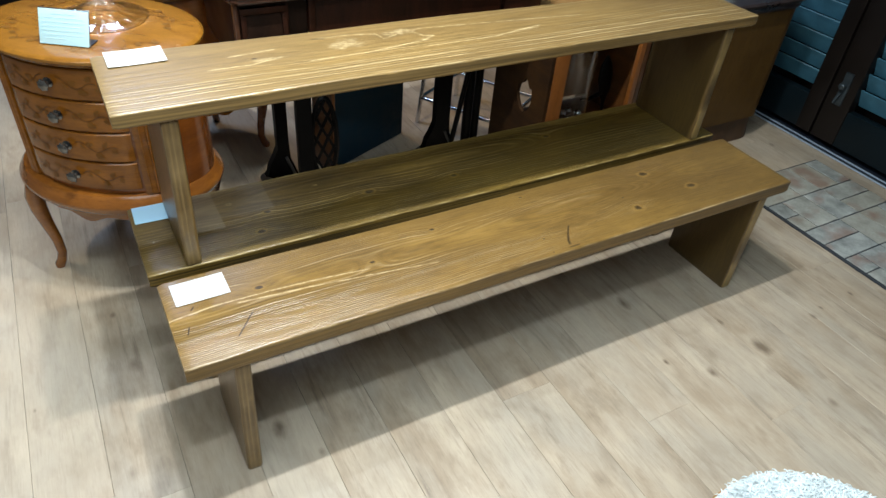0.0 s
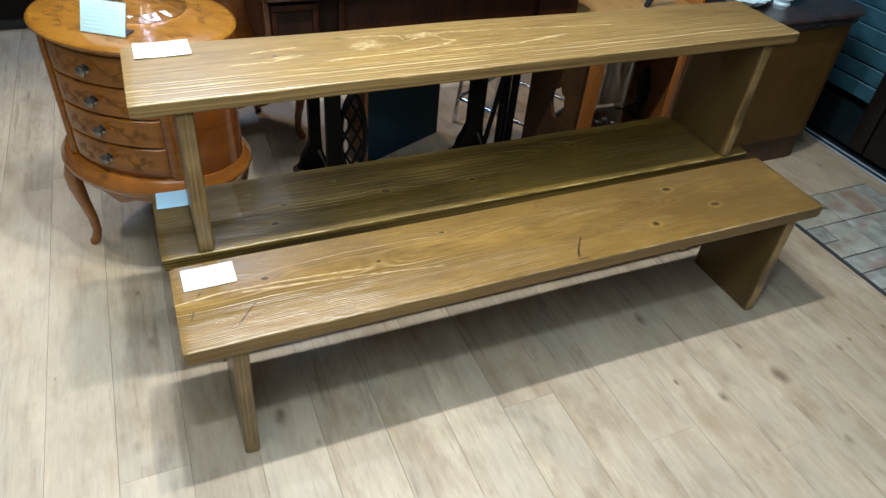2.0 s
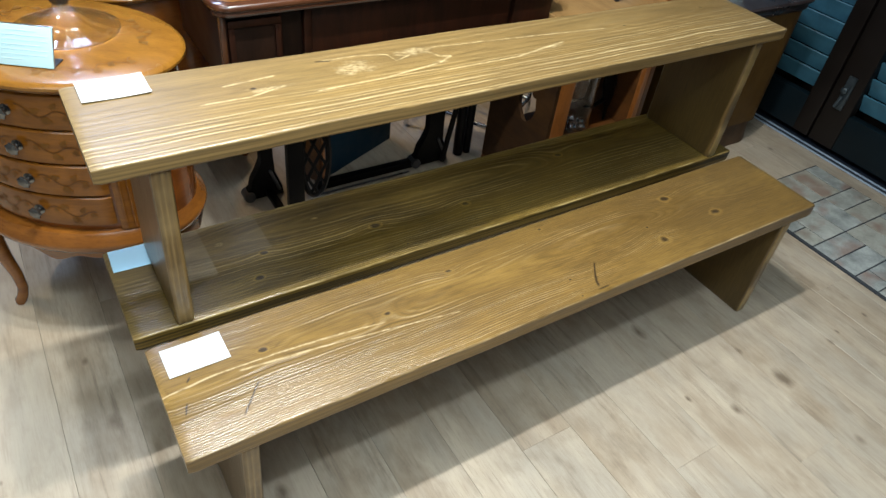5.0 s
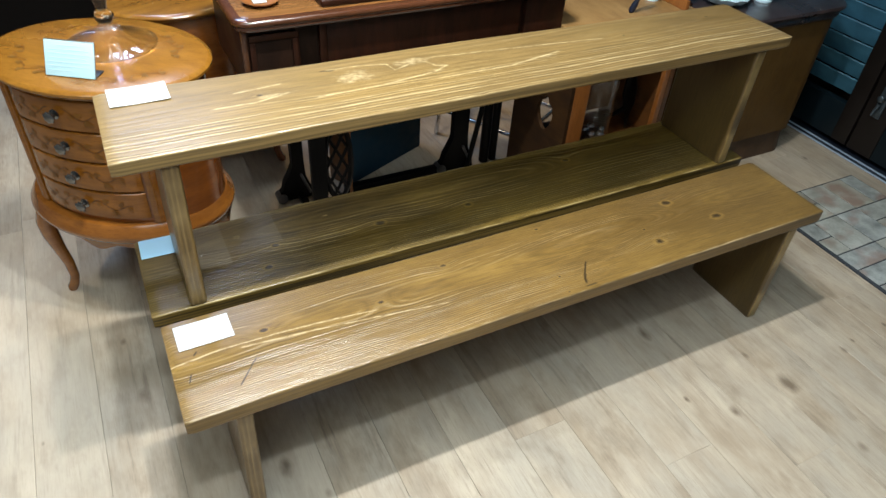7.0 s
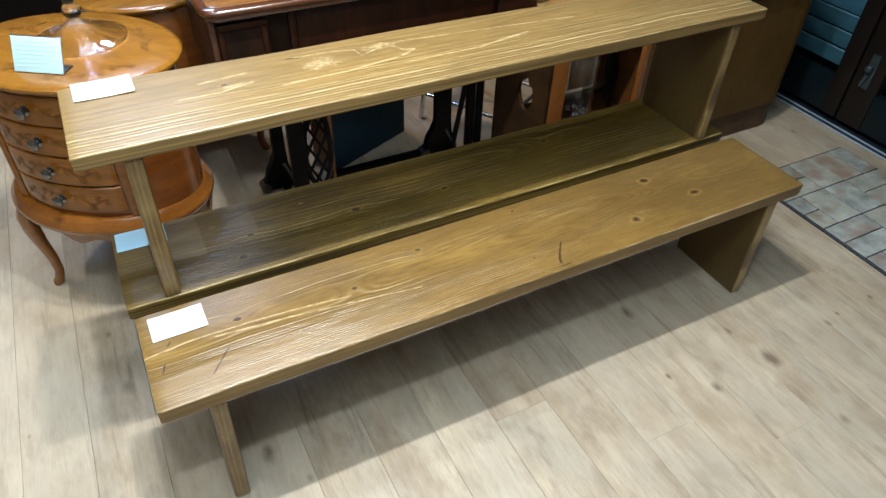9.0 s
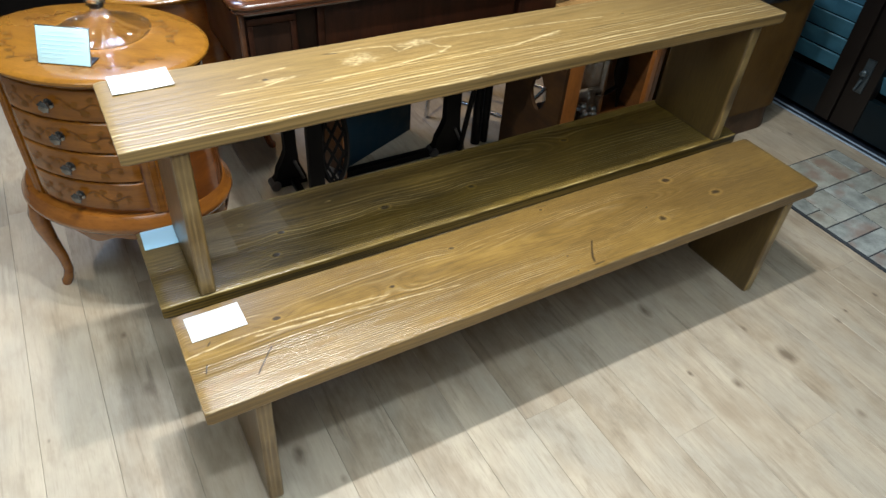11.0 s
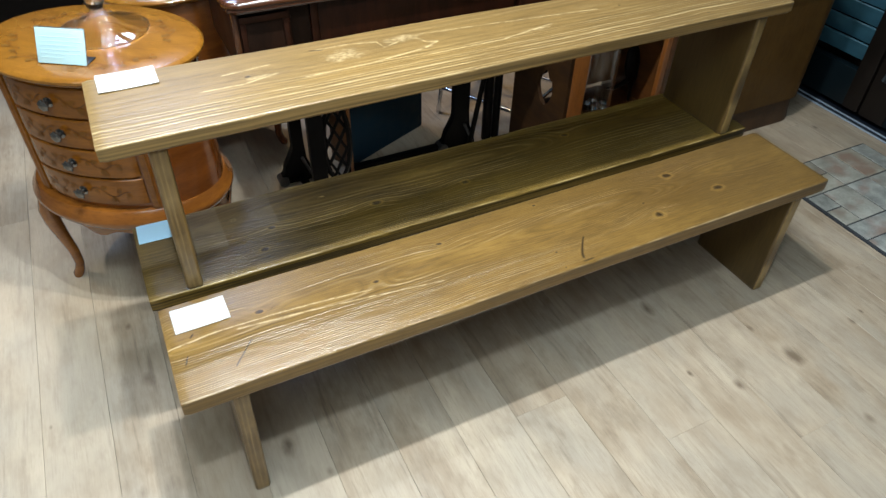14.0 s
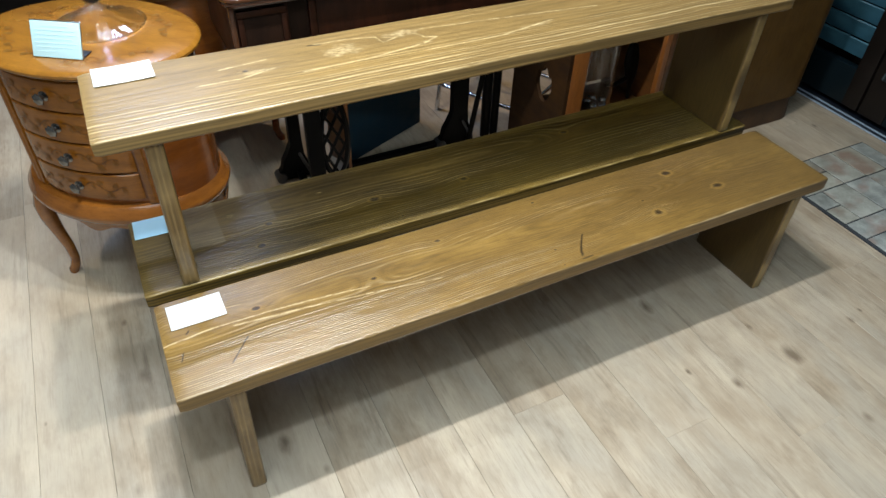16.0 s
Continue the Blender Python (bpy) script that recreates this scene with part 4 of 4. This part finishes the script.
def iron_leg(x, y, w):
    """One cast leg that spreads into a scrolled foot with a small roller."""
    h = w / 2
    leg = part("iron_leg", cast_plate([(x - h, TZ - 0.031), (x + h, TZ - 0.031), (x + h, 0.17), (x + h + 0.004, 0.10), (x + h + 0.028, 0.035), (x + h + 0.032, 0.004), (x - h - 0.040, 0.004), (x - h - 0.058, 0.010),
                                       (x - h - 0.060, 0.030), (x - h - 0.042, 0.050), (x - h - 0.035, 0.082), (x - h - 0.018, 0.110), (x - h, 0.150)], y - 0.02, y + 0.012), IRON, sew)
    part("roller", tube([(x - h - 0.048, y - 0.030, 0.021), (x - h - 0.048, y + 0.016, 0.021)], 0.019, 14), IRON_WORN, leg, "worn shiny iron roller")
    part("brace", tube([(x + h * 0.2, y - 0.028, 0.115), (x + h + 0.014, y - 0.028, 0.03)], 0.0055, 8), IRON_WORN, leg)
    return leg


iron_leg(0.569, 1.19, 0.044)
iron_leg(1.218, 1.15, 0.066)
part("iron_leg", box(0.545, 0.598, 0.912, 0.936, 0.0, TZ - 0.031, 0.005), IRON, sew)
part("cross_bar", box(0.556, 0.582, 0.937, 1.168, TZ - 0.075, TZ - 0.04, 0.005), IRON, sew)
part("cross_bar", box(0.556, 0.582, 0.937, 1.168, 0.010, 0.035, 0.005), IRON, sew)
guard = part("wheel_guard", loft([[(0.640 + (0.044 + r1 * math.cos(b)) * math.cos(a) * (1 - 0.12 * math.sin(a)), 0.925 + r1 * math.sin(b), 0.305 + (0.150 + r1 * math.cos(b)) * math.sin(a)) for b, r1 in ((0.0, 0.010), (1.57, 0.008), (3.14, 0.010), (4.71, 0.008))] for a in [2 * math.pi * i / 40 for i in range(41)]], closed=False), IRON, sew, "black iron guard with a diamond lattice")
for i in range(-2, 3):
    for s in (-1, 1):
        ends = []
        for k in range(41):
            u = -0.16 + 0.32 * k / 40
            px, pz = 0.040 * i + 0.013 + 0.50 * s * u, u
            if (px / 0.045) ** 2 + (pz / 0.152) ** 2 < 1.0:
                ends.append((0.640 + px, 0.925, 0.305 + pz))
        if len(ends) > 2:
            part("lattice_bar", tube([ends[0], ends[-1]], 0.0055, 6), IRON, guard)
for p0, p1, rad in (((1.390, 1.118, TZ - 0.031), (1.250, 1.118, 0.011), 0.0105), ((1.340, 1.15, TZ - 0.031), (1.345, 1.15, 0.003), 0.0195), ((1.386, 1.15, TZ - 0.031), (1.386, 1.15, 0.003), 0.0165)):
    part("iron_post", tube([p0, p1], rad, 12), IRON, sew)
part("treadle_rail", box(0.735, 1.150, 1.132, 1.164, 0.002, 0.030, 0.004), IRON, sew)
part("treadle_rail", box(0.735, 1.100, 1.108, 1.114, 0.002, 0.007, 0.001), IRON_WORN, sew, "rubbed iron floor rail")
part("foot_rod", tube([(0.745, 1.10, 0.03), (0.742, 1.10, 0.30), (0.74, 1.10, 0.55)], 0.006, 8), CHERRY_EDGE, sew, "reddish wooden rod")

saucer = thing("saucer", (0.440, 0.898, TZ + 0.0013), "small orange saucer with a white paper on the table", "saucer")
part("dish", lathe([(0.018, 0.0), (0.03, 0.001), (0.045, 0.008), (0.048, 0.012), (0.045, 0.012), (0.03, 0.005), (0.01, 0.004)], 32), CHERRY_EDGE, saucer)
part("paper", box(-0.02, 0.015, -0.012, 0.012, 0.0055, 0.0075), PAPER, saucer)

# navy box behind the sewing table
navy = thing("storage_box", pose(0.772, 1.185, 0, 0, 0, 24.0), "tall navy cloth-covered box standing on the floor", "box")
part("body", box(0.008, 0.412, 0.0, 0.10, 0.0, 0.60, 0.006), NAVY, navy)
part("edge_strip", box(-0.012, 0.0075, -0.002, 0.10, 0.0, 0.60, 0.002), CHERRY, navy, "reddish wooden edge strip")

# ---- chrome stool ----
stool = thing("chrome_stool", pose(1.51, 1.33, 0, 0, 0, 30), "stool with a chromed tube frame", "stool")
for sx in (-1, 1):
    for sy in (-1, 1):
        part("leg", tube([(sx * 0.172, sy * 0.205, 0.0), (sx * 0.14, sy * 0.165, 0.60)], 0.010, 12), CHROME, stool)
for a, b in (((-1, -1), (1, -1)), ((1, -1), (1, 1)), ((1, 1), (-1, 1)), ((-1, 1), (-1, -1))):
    part("rung", tube([(a[0] * 0.165, a[1] * 0.197, 0.12), (b[0] * 0.165, b[1] * 0.197, 0.12)], 0.009, 10), CHROME, stool)
part("seat", lathe([(0.05, 0.60), (0.16, 0.60), (0.17, 0.61), (0.17, 0.64), (0.155, 0.65), (0.05, 0.652)], 32), FRAME_BLACK, stool, "black padded seat")


# ---- side rack with a cut-out panel ----
RX, RY0, RY1, RZ = 1.402, 0.738, 1.066, 0.70
rack = thing("side_table", (0, 0, 0), "reddish cherry side table with pierced end panels", "side table")


def pierced_panel(x0, x1, y0, y1, z0, z1, yc, zc):
    """An upright board with a shield-shaped hole through it."""
    hole = []
    for k in range(32):
        a = 2 * math.pi * k / 32
        ry, rz = 0.047, 0.062
        w = 1.0 if math.sin(a) > 0 else 1.0 - 0.25 * abs(math.sin(a))
        dz = rz * math.sin(a) - (0.010 * math.cos(6 * a) if math.sin(a) > 0.5 else 0)
        hole.append((yc + ry * w * math.cos(a), zc + dz))
    outer = []
    for k in range(32):
        a = 2 * math.pi * k / 32
        c, s = math.cos(a), math.sin(a)
        f = min((y1 - yc if c > 0 else yc - y0) / max(abs(c), 1e-6), (z1 - zc if s > 0 else zc - z0) / max(abs(s), 1e-6))
        outer.append((yc + c * f, zc + s * f))
    for cy, cz in ((y0, z0), (y1, z0), (y0, z1), (y1, z1)):
        k = min(range(32), key=lambda i: (outer[i][0] - cy) ** 2 + (outer[i][1] - cz) ** 2)
        outer[k] = (cy, cz)
    return loft([[(x0, *p) for p in hole], [(x0, *p) for p in outer], [(x1, *p) for p in outer], [(x1, *p) for p in hole], [(x0, *p) for p in hole]], closed=False)


part("end_panel", pierced_panel(RX, RX + 0.014, RY0, RY1, 0.04, RZ - 0.024, 0.866, 0.357), CHERRY_SHADED, rack, "end panel with a shield-shaped hole")
part("end_panel", box(1.832, 1.854, RY0, RY1, 0.04, RZ - 0.024, 0.003), CHERRY, rack)
part("front_stile", box(RX + 0.0145, RX + 0.078, RY0, RY0 + 0.02, 0.04, RZ - 0.024, 0.003), CHERRY_EDGE, rack, "lighter orange front stile")
# Back panel uses the lighter cherry in place of light falling on it.
part("back_panel", box(1.64, 1.8315, RY1 - 0.06, RY1 - 0.045, 0.235, RZ - 0.024, 0.002), CHERRY_EDGE, rack)
part("right_stile", box(1.808, 1.8315, RY0, RY0 + 0.02, 0.04, RZ - 0.024, 0.003), CHERRY_EDGE, rack)
part("shelf", box(RX + 0.0145, 1.8315, RY0 + 0.021, RY1 - 0.061, 0.207, 0.225, 0.003), CHERRY, rack)
part("top", box(RX - 0.02, 1.93, RY0 - 0.02, RY1 + 0.25, RZ - 0.023, RZ, 0.005), TAN, rack, "pale tan table top")
part("rim", box(1.868, 1.884, RY0 + 0.05, RY1 + 0.24, RZ, RZ + 0.035, 0.003), CHERRY_EDGE, rack, "raised orange rim")
for px in (RX + 0.01, 1.843):
    for py in (RY0 + 0.02, RY1 - 0.02):
        part("foot", box(px - 0.016, px + 0.016, py - 0.016, py + 0.016, 0.0, 0.041, 0.004), CHERRY, rack)

jar = thing("glass_jar", (1.635, 0.85, 0.2255), "tall clear glass jar standing in the side table", "jar")
part("body", lathe([(0.03, 0.0), (0.052, 0.002), (0.055, 0.01), (0.055, 0.29), (0.051, 0.29), (0.051, 0.012), (0.02, 0.008)], 36), GLASS, jar)
for k in range(5):
    part("pebble", lathe([(0.004, 0.0), (0.013, 0.004), (0.016, 0.011), (0.012, 0.019), (0.003, 0.022)], 12), CHROME, jar, "shiny bead").matrix_basis = pose(0.033 * math.cos(k * 1.25), 0.033 * math.sin(k * 1.25), 0.013)

hook = thing("iron_ornament", (1.775, 0.855, 0.225), "black iron ornament with a curled tail in the side table", "ornament")
part("body", tube([(0.02, 0, 0.0), (0.018, 0, 0.05), (0.012, 0, 0.10), (0.0, 0, 0.16), (-0.006, 0, 0.21), (-0.01, 0, 0.245)], [0.006, 0.009, 0.026, 0.034, 0.026, 0.006], 14, flat=0.45), IRON, hook)
part("tail", tube([(0.014, 0, 0.10), (-0.025, 0, 0.082), (-0.06, 0, 0.072), (-0.10, 0, 0.078)], [0.010, 0.009, 0.008, 0.004], 10), IRON, hook)

handle = thing("screwdriver", pose(1.676, 0.845, RZ, 10, 16, 0), "dark blue handled tool standing upright on the side table", "tool")
part("handle", lathe([(0.006, 0.0), (0.010, 0.004), (0.011, 0.03), (0.007, 0.045), (0.008, 0.06), (0.012, 0.09), (0.012, 0.14), (0.005, 0.15)], 16), NAVY_DARK, handle)

# ---- low brown cabinet with rounded corners ----
KX0, KX1, KY0, KY1, KZ = 1.96, 2.690, 0.732, 1.25, 0.66
cabinet = thing("low_cabinet", (0, 0, 0), "low brown veneered cabinet with rounded corners and dark top", "cabinet")
part("body", slab(KX0, KX1, KY0, KY1, 0.10, [(0, 0.115), (0, KZ - 0.055)]), BROWN_CAB, cabinet)
part("plinth", slab(KX0, KX1, KY0, KY1, 0.10, [(-0.006, 0.0), (-0.006, 0.012), (-0.012, 0.05), (-0.016, 0.114)]), PLINTH, cabinet, "scuffed reddish-brown plinth")
part("top", slab(KX0, KX1, KY0, KY1, 0.10, [(-0.002, KZ - 0.054), (0.010, KZ - 0.050), (0.014, KZ - 0.040), (0.010, KZ - 0.032), (0.012, KZ - 0.026), (0.024, KZ - 0.020), (0.028, KZ - 0.010), (0.022, KZ - 0.002), (0.012, KZ), (-0.05, KZ)]), CAB_TOP, cabinet, "dark moulded top")

cup = thing("milk_glass_cup", (2.345, 0.862, KZ), "white hobnail milk-glass cup on the cabinet", "cup")
part("bowl", lathe([(0.018, 0.0), (0.032, 0.0), (0.033, 0.006), (0.027, 0.012), (0.036, 0.03), (0.046, 0.055), (0.048, 0.08), (0.044, 0.10), (0.041, 0.10), (0.044, 0.08), (0.030, 0.03), (0.01, 0.018)], 32), MILK, cup)
nubs = bmesh.new()
for row in range(6):
    zz = 0.026 + row * 0.012
    rr = 0.034 + 0.0125 * min(1, row / 3.0)
    for k in range(20):
        a = 2 * math.pi * (k + 0.5 * (row % 2)) / 20
        made = bmesh.ops.create_icosphere(nubs, subdivisions=1, radius=0.0042, matrix=Matrix.Translation((rr * math.cos(a), rr * math.sin(a), zz)))
part("hobnails", nubs, MILK, cup, "rows of raised glass beads", kind="stuff")

dish = thing("milk_glass_dish", (2.17, 0.90, KZ), "white milk-glass dish with a ruffled edge", "dish")
db = bmesh.new()
sec = []
for r, z in ((0.03, 0.0), (0.05, 0.002), (0.078, 0.016), (0.098, 0.036), (0.095, 0.037), (0.075, 0.019), (0.048, 0.006), (0.01, 0.005)):
    sec.append([((r + (0.006 * math.sin(12 * a) if r > 0.07 else 0)) * math.cos(a), (r + (0.006 * math.sin(12 * a) if r > 0.07 else 0)) * math.sin(a), z) for a in [2 * math.pi * i / 72 for i in range(72)]])
part("bowl", loft(sec, db), MILK, dish)

bowl2 = thing("milk_glass_bowl", (1.835, 0.925, RZ), "small white milk-glass bowl on the side table", "bowl")
part("bowl", lathe([(0.016, 0.0), (0.026, 0.0), (0.027, 0.005), (0.022, 0.010), (0.034, 0.024), (0.046, 0.05), (0.043, 0.05), (0.03, 0.026), (0.008, 0.015)], 36), MILK, bowl2)
post = thing("turned_ornament", (1.998, 0.925, KZ), "dark turned wooden ornament standing on the cabinet", "ornament")
part("body", lathe([(0.01, 0.0), (0.032, 0.001), (0.034, 0.010), (0.018, 0.018), (0.014, 0.05), (0.024, 0.07), (0.026, 0.09), (0.015, 0.11), (0.013, 0.16), (0.020, 0.18), (0.006, 0.19)], 24), BROWN_DARK, post)

# ---- louvred doors ----
GX = ROOM_X1


def louvre_leaf(name, y0, y1, x, label, frame_mat, z0=0.035, w1=0.075):
    t = thing(name, (x, 0, 0), label, "door", kind="structure")
    w = 0.075
    part("stile", box(0, 0.05, y0, y0 + w, z0, 2.2, 0.004), frame_mat, t)
    part("stile", box(0, 0.05, y1 - w1, y1, z0, 2.2, 0.004), frame_mat, t)
    part("bottom_rail", box(0.003, 0.047, y0 + w, y1 - w1, z0, z0 + 0.165, 0.004), FRAME_TEAL, t)
    part("top_rail", box(0.003, 0.047, y0 + w, y1 - w1, 2.1, 2.2, 0.004), frame_mat, t)
    sl = bmesh.new()
    box(-0.004, 0.004, y0 + w, y1 - w1, -0.043, 0.043, 0.002, sl, 1)
    for v in sl.verts:
        v.co = Matrix.Rotation(radians(-24), 3, "Y") @ v.co
    me = mesh_of(sl, "slat", LOUVRE)
    for k in range(25):
        s = new("slat", me)
        s.parent = t
        s.location = (0.045, 0, z0 + 0.228 + 0.0735 * k)
    return t


louvre_leaf("door_1", 0.615, 1.45, GX + 0.035, "dark-framed door leaf with blue-grey louvre slats", FRAME_BROWN)
louvre_leaf("door_2", -0.30, 0.605, GX + 0.035, "dark-framed door leaf with blue-grey louvre slats", FRAME_BROWN, w1=0.118)
for k, (y0, y1) in enumerate(((1.455, 2.35), (2.355, 3.28), (-1.25, -0.305), (-2.35, -1.255))):
    louvre_leaf("door_%d" % (k + 3), y0, y1, GX + 0.035, "dark-framed door leaf with blue-grey louvre slats", FRAME_BROWN)
track = thing("door_track", (0, 0, 0), "aluminium sliding door track along the floor", "door track", kind="structure")
part("rail", box(GX, GX + 0.004, -2.35, 3.28, 0, 0.007, 0.001), ALU, track)
part("rail", box(GX + 0.0045, GX + 0.10, -2.35, 3.28, 0, 0.006, 0.001), FRAME_BLUE, track)
part("rail", box(GX + 0.024, GX + 0.027, -2.35, 3.28, 0.006, 0.013, 0.001), ALU, track)
tagged(new("trim", mesh_of(box(GX, GX + 0.3, -2.4, 3.3, 2.21, 2.7), "trim", WALL)), "plain plastered strip above the doors", "trim", kind="structure")
latch = thing("door_latch", (GX + 0.030, 0.545, 0.285), "tarnished metal latch on the dark door frame", "latch")
part("plate", box(-0.004, 0.004, -0.019, 0.019, -0.075, 0.075, 0.003), LATCH, latch)
part("knob", lathe([(0.006, 0.0), (0.011, 0.002), (0.009, 0.012), (0.014, 0.018), (0.014, 0.026), (0.006, 0.031)], 16), LATCH, latch).matrix_basis = pose(-0.004, 0, 0.018, 0, -90, 0)
part("lever", tube([(-0.016, 0.0, -0.012), (-0.022, 0.004, -0.035), (-0.020, 0.010, -0.062)], [0.007, 0.006, 0.005], 10), LATCH, latch)

# ---- dark sideboard at the back ----
side = thing("sideboard", (0, 0, 0), "dark stained sideboard at the back of the shop", "sideboard")
part("body", box(-1.5, 0.15, 2.86, 3.28, 0.06, 0.86, 0.006), WALL_DARK, side)
part("top", box(-1.53, 0.18, 2.83, 3.29, 0.861, 0.89, 0.006), BROWN_DARK, side)
part("plinth", box(-1.48, 0.13, 2.89, 3.27, 0.0, 0.059, 0.003), FRAME_BLACK, side)

# ---- round stool with a looped white pad ----
pad_stool = thing("round_stool", (0.780, -0.912, 0), "round wooden stool with a white looped yarn seat pad", "stool")
part("seat", lathe([(0.05, 0.40), (0.22, 0.40), (0.235, 0.408), (0.235, 0.424), (0.225, 0.432), (0.05, 0.433)], 64), TAN, pad_stool)
pad = part("seat_pad", lathe([(0.05, 0.4335), (0.216, 0.4335), (0.228, 0.440), (0.228, 0.447), (0.216, 0.452), (0.05, 0.454)], 64), PAD_BASE, pad_stool, "white looped yarn pad")
yarn = bmesh.new()
rng = random.Random(5)
for _ in range(5200):
    rr, aa = 0.229 * math.sqrt(rng.random()), rng.random() * 2 * math.pi
    c = Vector((rr * math.cos(aa), rr * math.sin(aa), 0.452 - (0.006 if rr > 0.217 else 0)))
    d = rng.random() * 2 * math.pi
    ln, hh = rng.uniform(0.004, 0.008), rng.uniform(0.002, 0.005)
    u = Vector((math.cos(d), math.sin(d), 0))
    tube([c - u * ln, c - u * ln * 0.5 + Vector((0, 0, hh)), c + u * ln * 0.5 + Vector((0, 0, hh)), c + u * ln], 0.0010, 4, yarn)
part("yarn", yarn, BOUCLE, pad, kind="stuff")
for sx in (-1, 1):
    for sy in (-1, 1):
        part("leg", tube([(sx * 0.15, sy * 0.15, 0.0), (sx * 0.125, sy * 0.125, 0.401)], [0.013, 0.018], 12), CHERRY_EDGE, pad_stool)

# ---- tiled mat ----
tile_mat = thing("tile_mat", (0, 0, 0), "slate tile mat with dark joints lying before the doors", "mat")
COLS = (2.238, 2.318, 2.446, 2.570, 2.685, 2.764)
ROW, MY, BLOCKS = 0.0878, 0.452, 8
part("bed", box(COLS[0] - 0.008, COLS[5] + 0.004, MY - 2 * ROW * BLOCKS - 0.004, MY + 0.004, 0.0, 0.0080, 0.001), GROUT, tile_mat, "dark grout bed")
WIDE_FIRST = ((0, 2, 0, 1), (0, 2, 1, 2), (2, 3, 0, 2), (3, 4, 0, 2), (4, 5, 0, 2))
NARROW_FIRST = ((0, 1, 0, 1), (0, 1, 1, 2), (1, 2, 0, 2), (2, 3, 0, 2), (3, 5, 0, 1), (3, 5, 1, 2))
for block in range(BLOCKS):
    for c0, c1, r0, r1 in (NARROW_FIRST if block % 2 else WIDE_FIRST):
        w, h = COLS[c1] - COLS[c0], (r1 - r0) * ROW
        ob = new("tile", mesh_of(box(0.0026, w - 0.0026, -h + 0.0026, -0.0026, 0.0, 0.006, 0.0012, segments=1), "tile", SLATE))
        ob.parent = tile_mat
        ob.location = (COLS[c0], MY - (2 * block + r0) * ROW, 0.0046 + 0.0004 * ((c0 * 7 + block * 3 + r0) % 3))

# ---- floor boards, last ----
floor = thing("floor", (0, 0, 0), "greyish oak floor boards laid side by side", "floor", kind="structure")
part("underlay", box(ROOM_X0, 3.3, ROOM_Y0, ROOM_Y1, -0.06, -0.0035), SUBFLOOR, floor, "dark joints between the boards")
BW = 0.16
rng = random.Random(11)
CUTS = {-0.203: 0.025, 0.757: -0.080, 1.077: -0.310, 1.397: -0.455, 2.037: -0.058}
board_mesh = {}
col = 0.757 - 20 * BW
while col < GX:
    if col + BW > ROOM_X0:
        wide = min(BW, GX - col)
        start = next((c for k, c in CUTS.items() if abs(k - col) < 0.01), None)
        if start is None:
            start = -0.62 + 0.08 * rng.random() if col < -0.3 else -1.28 + 0.3 * rng.random()
        y = start - 1.96 * 2
        while y < ROOM_Y1:
            ln = 1.96
            if y + ln <= ROOM_Y0:
                y += ln
                continue
            if y < ROOM_Y0:
                y, ln = ROOM_Y0, y + ln - ROOM_Y0
            ln = min(ln, ROOM_Y1 - y)
            key = (round(ln, 3), round(wide, 3))
            if key not in board_mesh:
                board_mesh[key] = mesh_of(box(0.00035, wide - 0.00035, 0.0001, ln - 0.0001, -0.006, 0.0, 0.0005, segments=1), "floor_board", FLOOR_WOOD, False)
            ob = new("floor_board", board_mesh[key])
            ob.parent = floor
            ob.location = (col, y, 0)
            y += ln
    col += BW
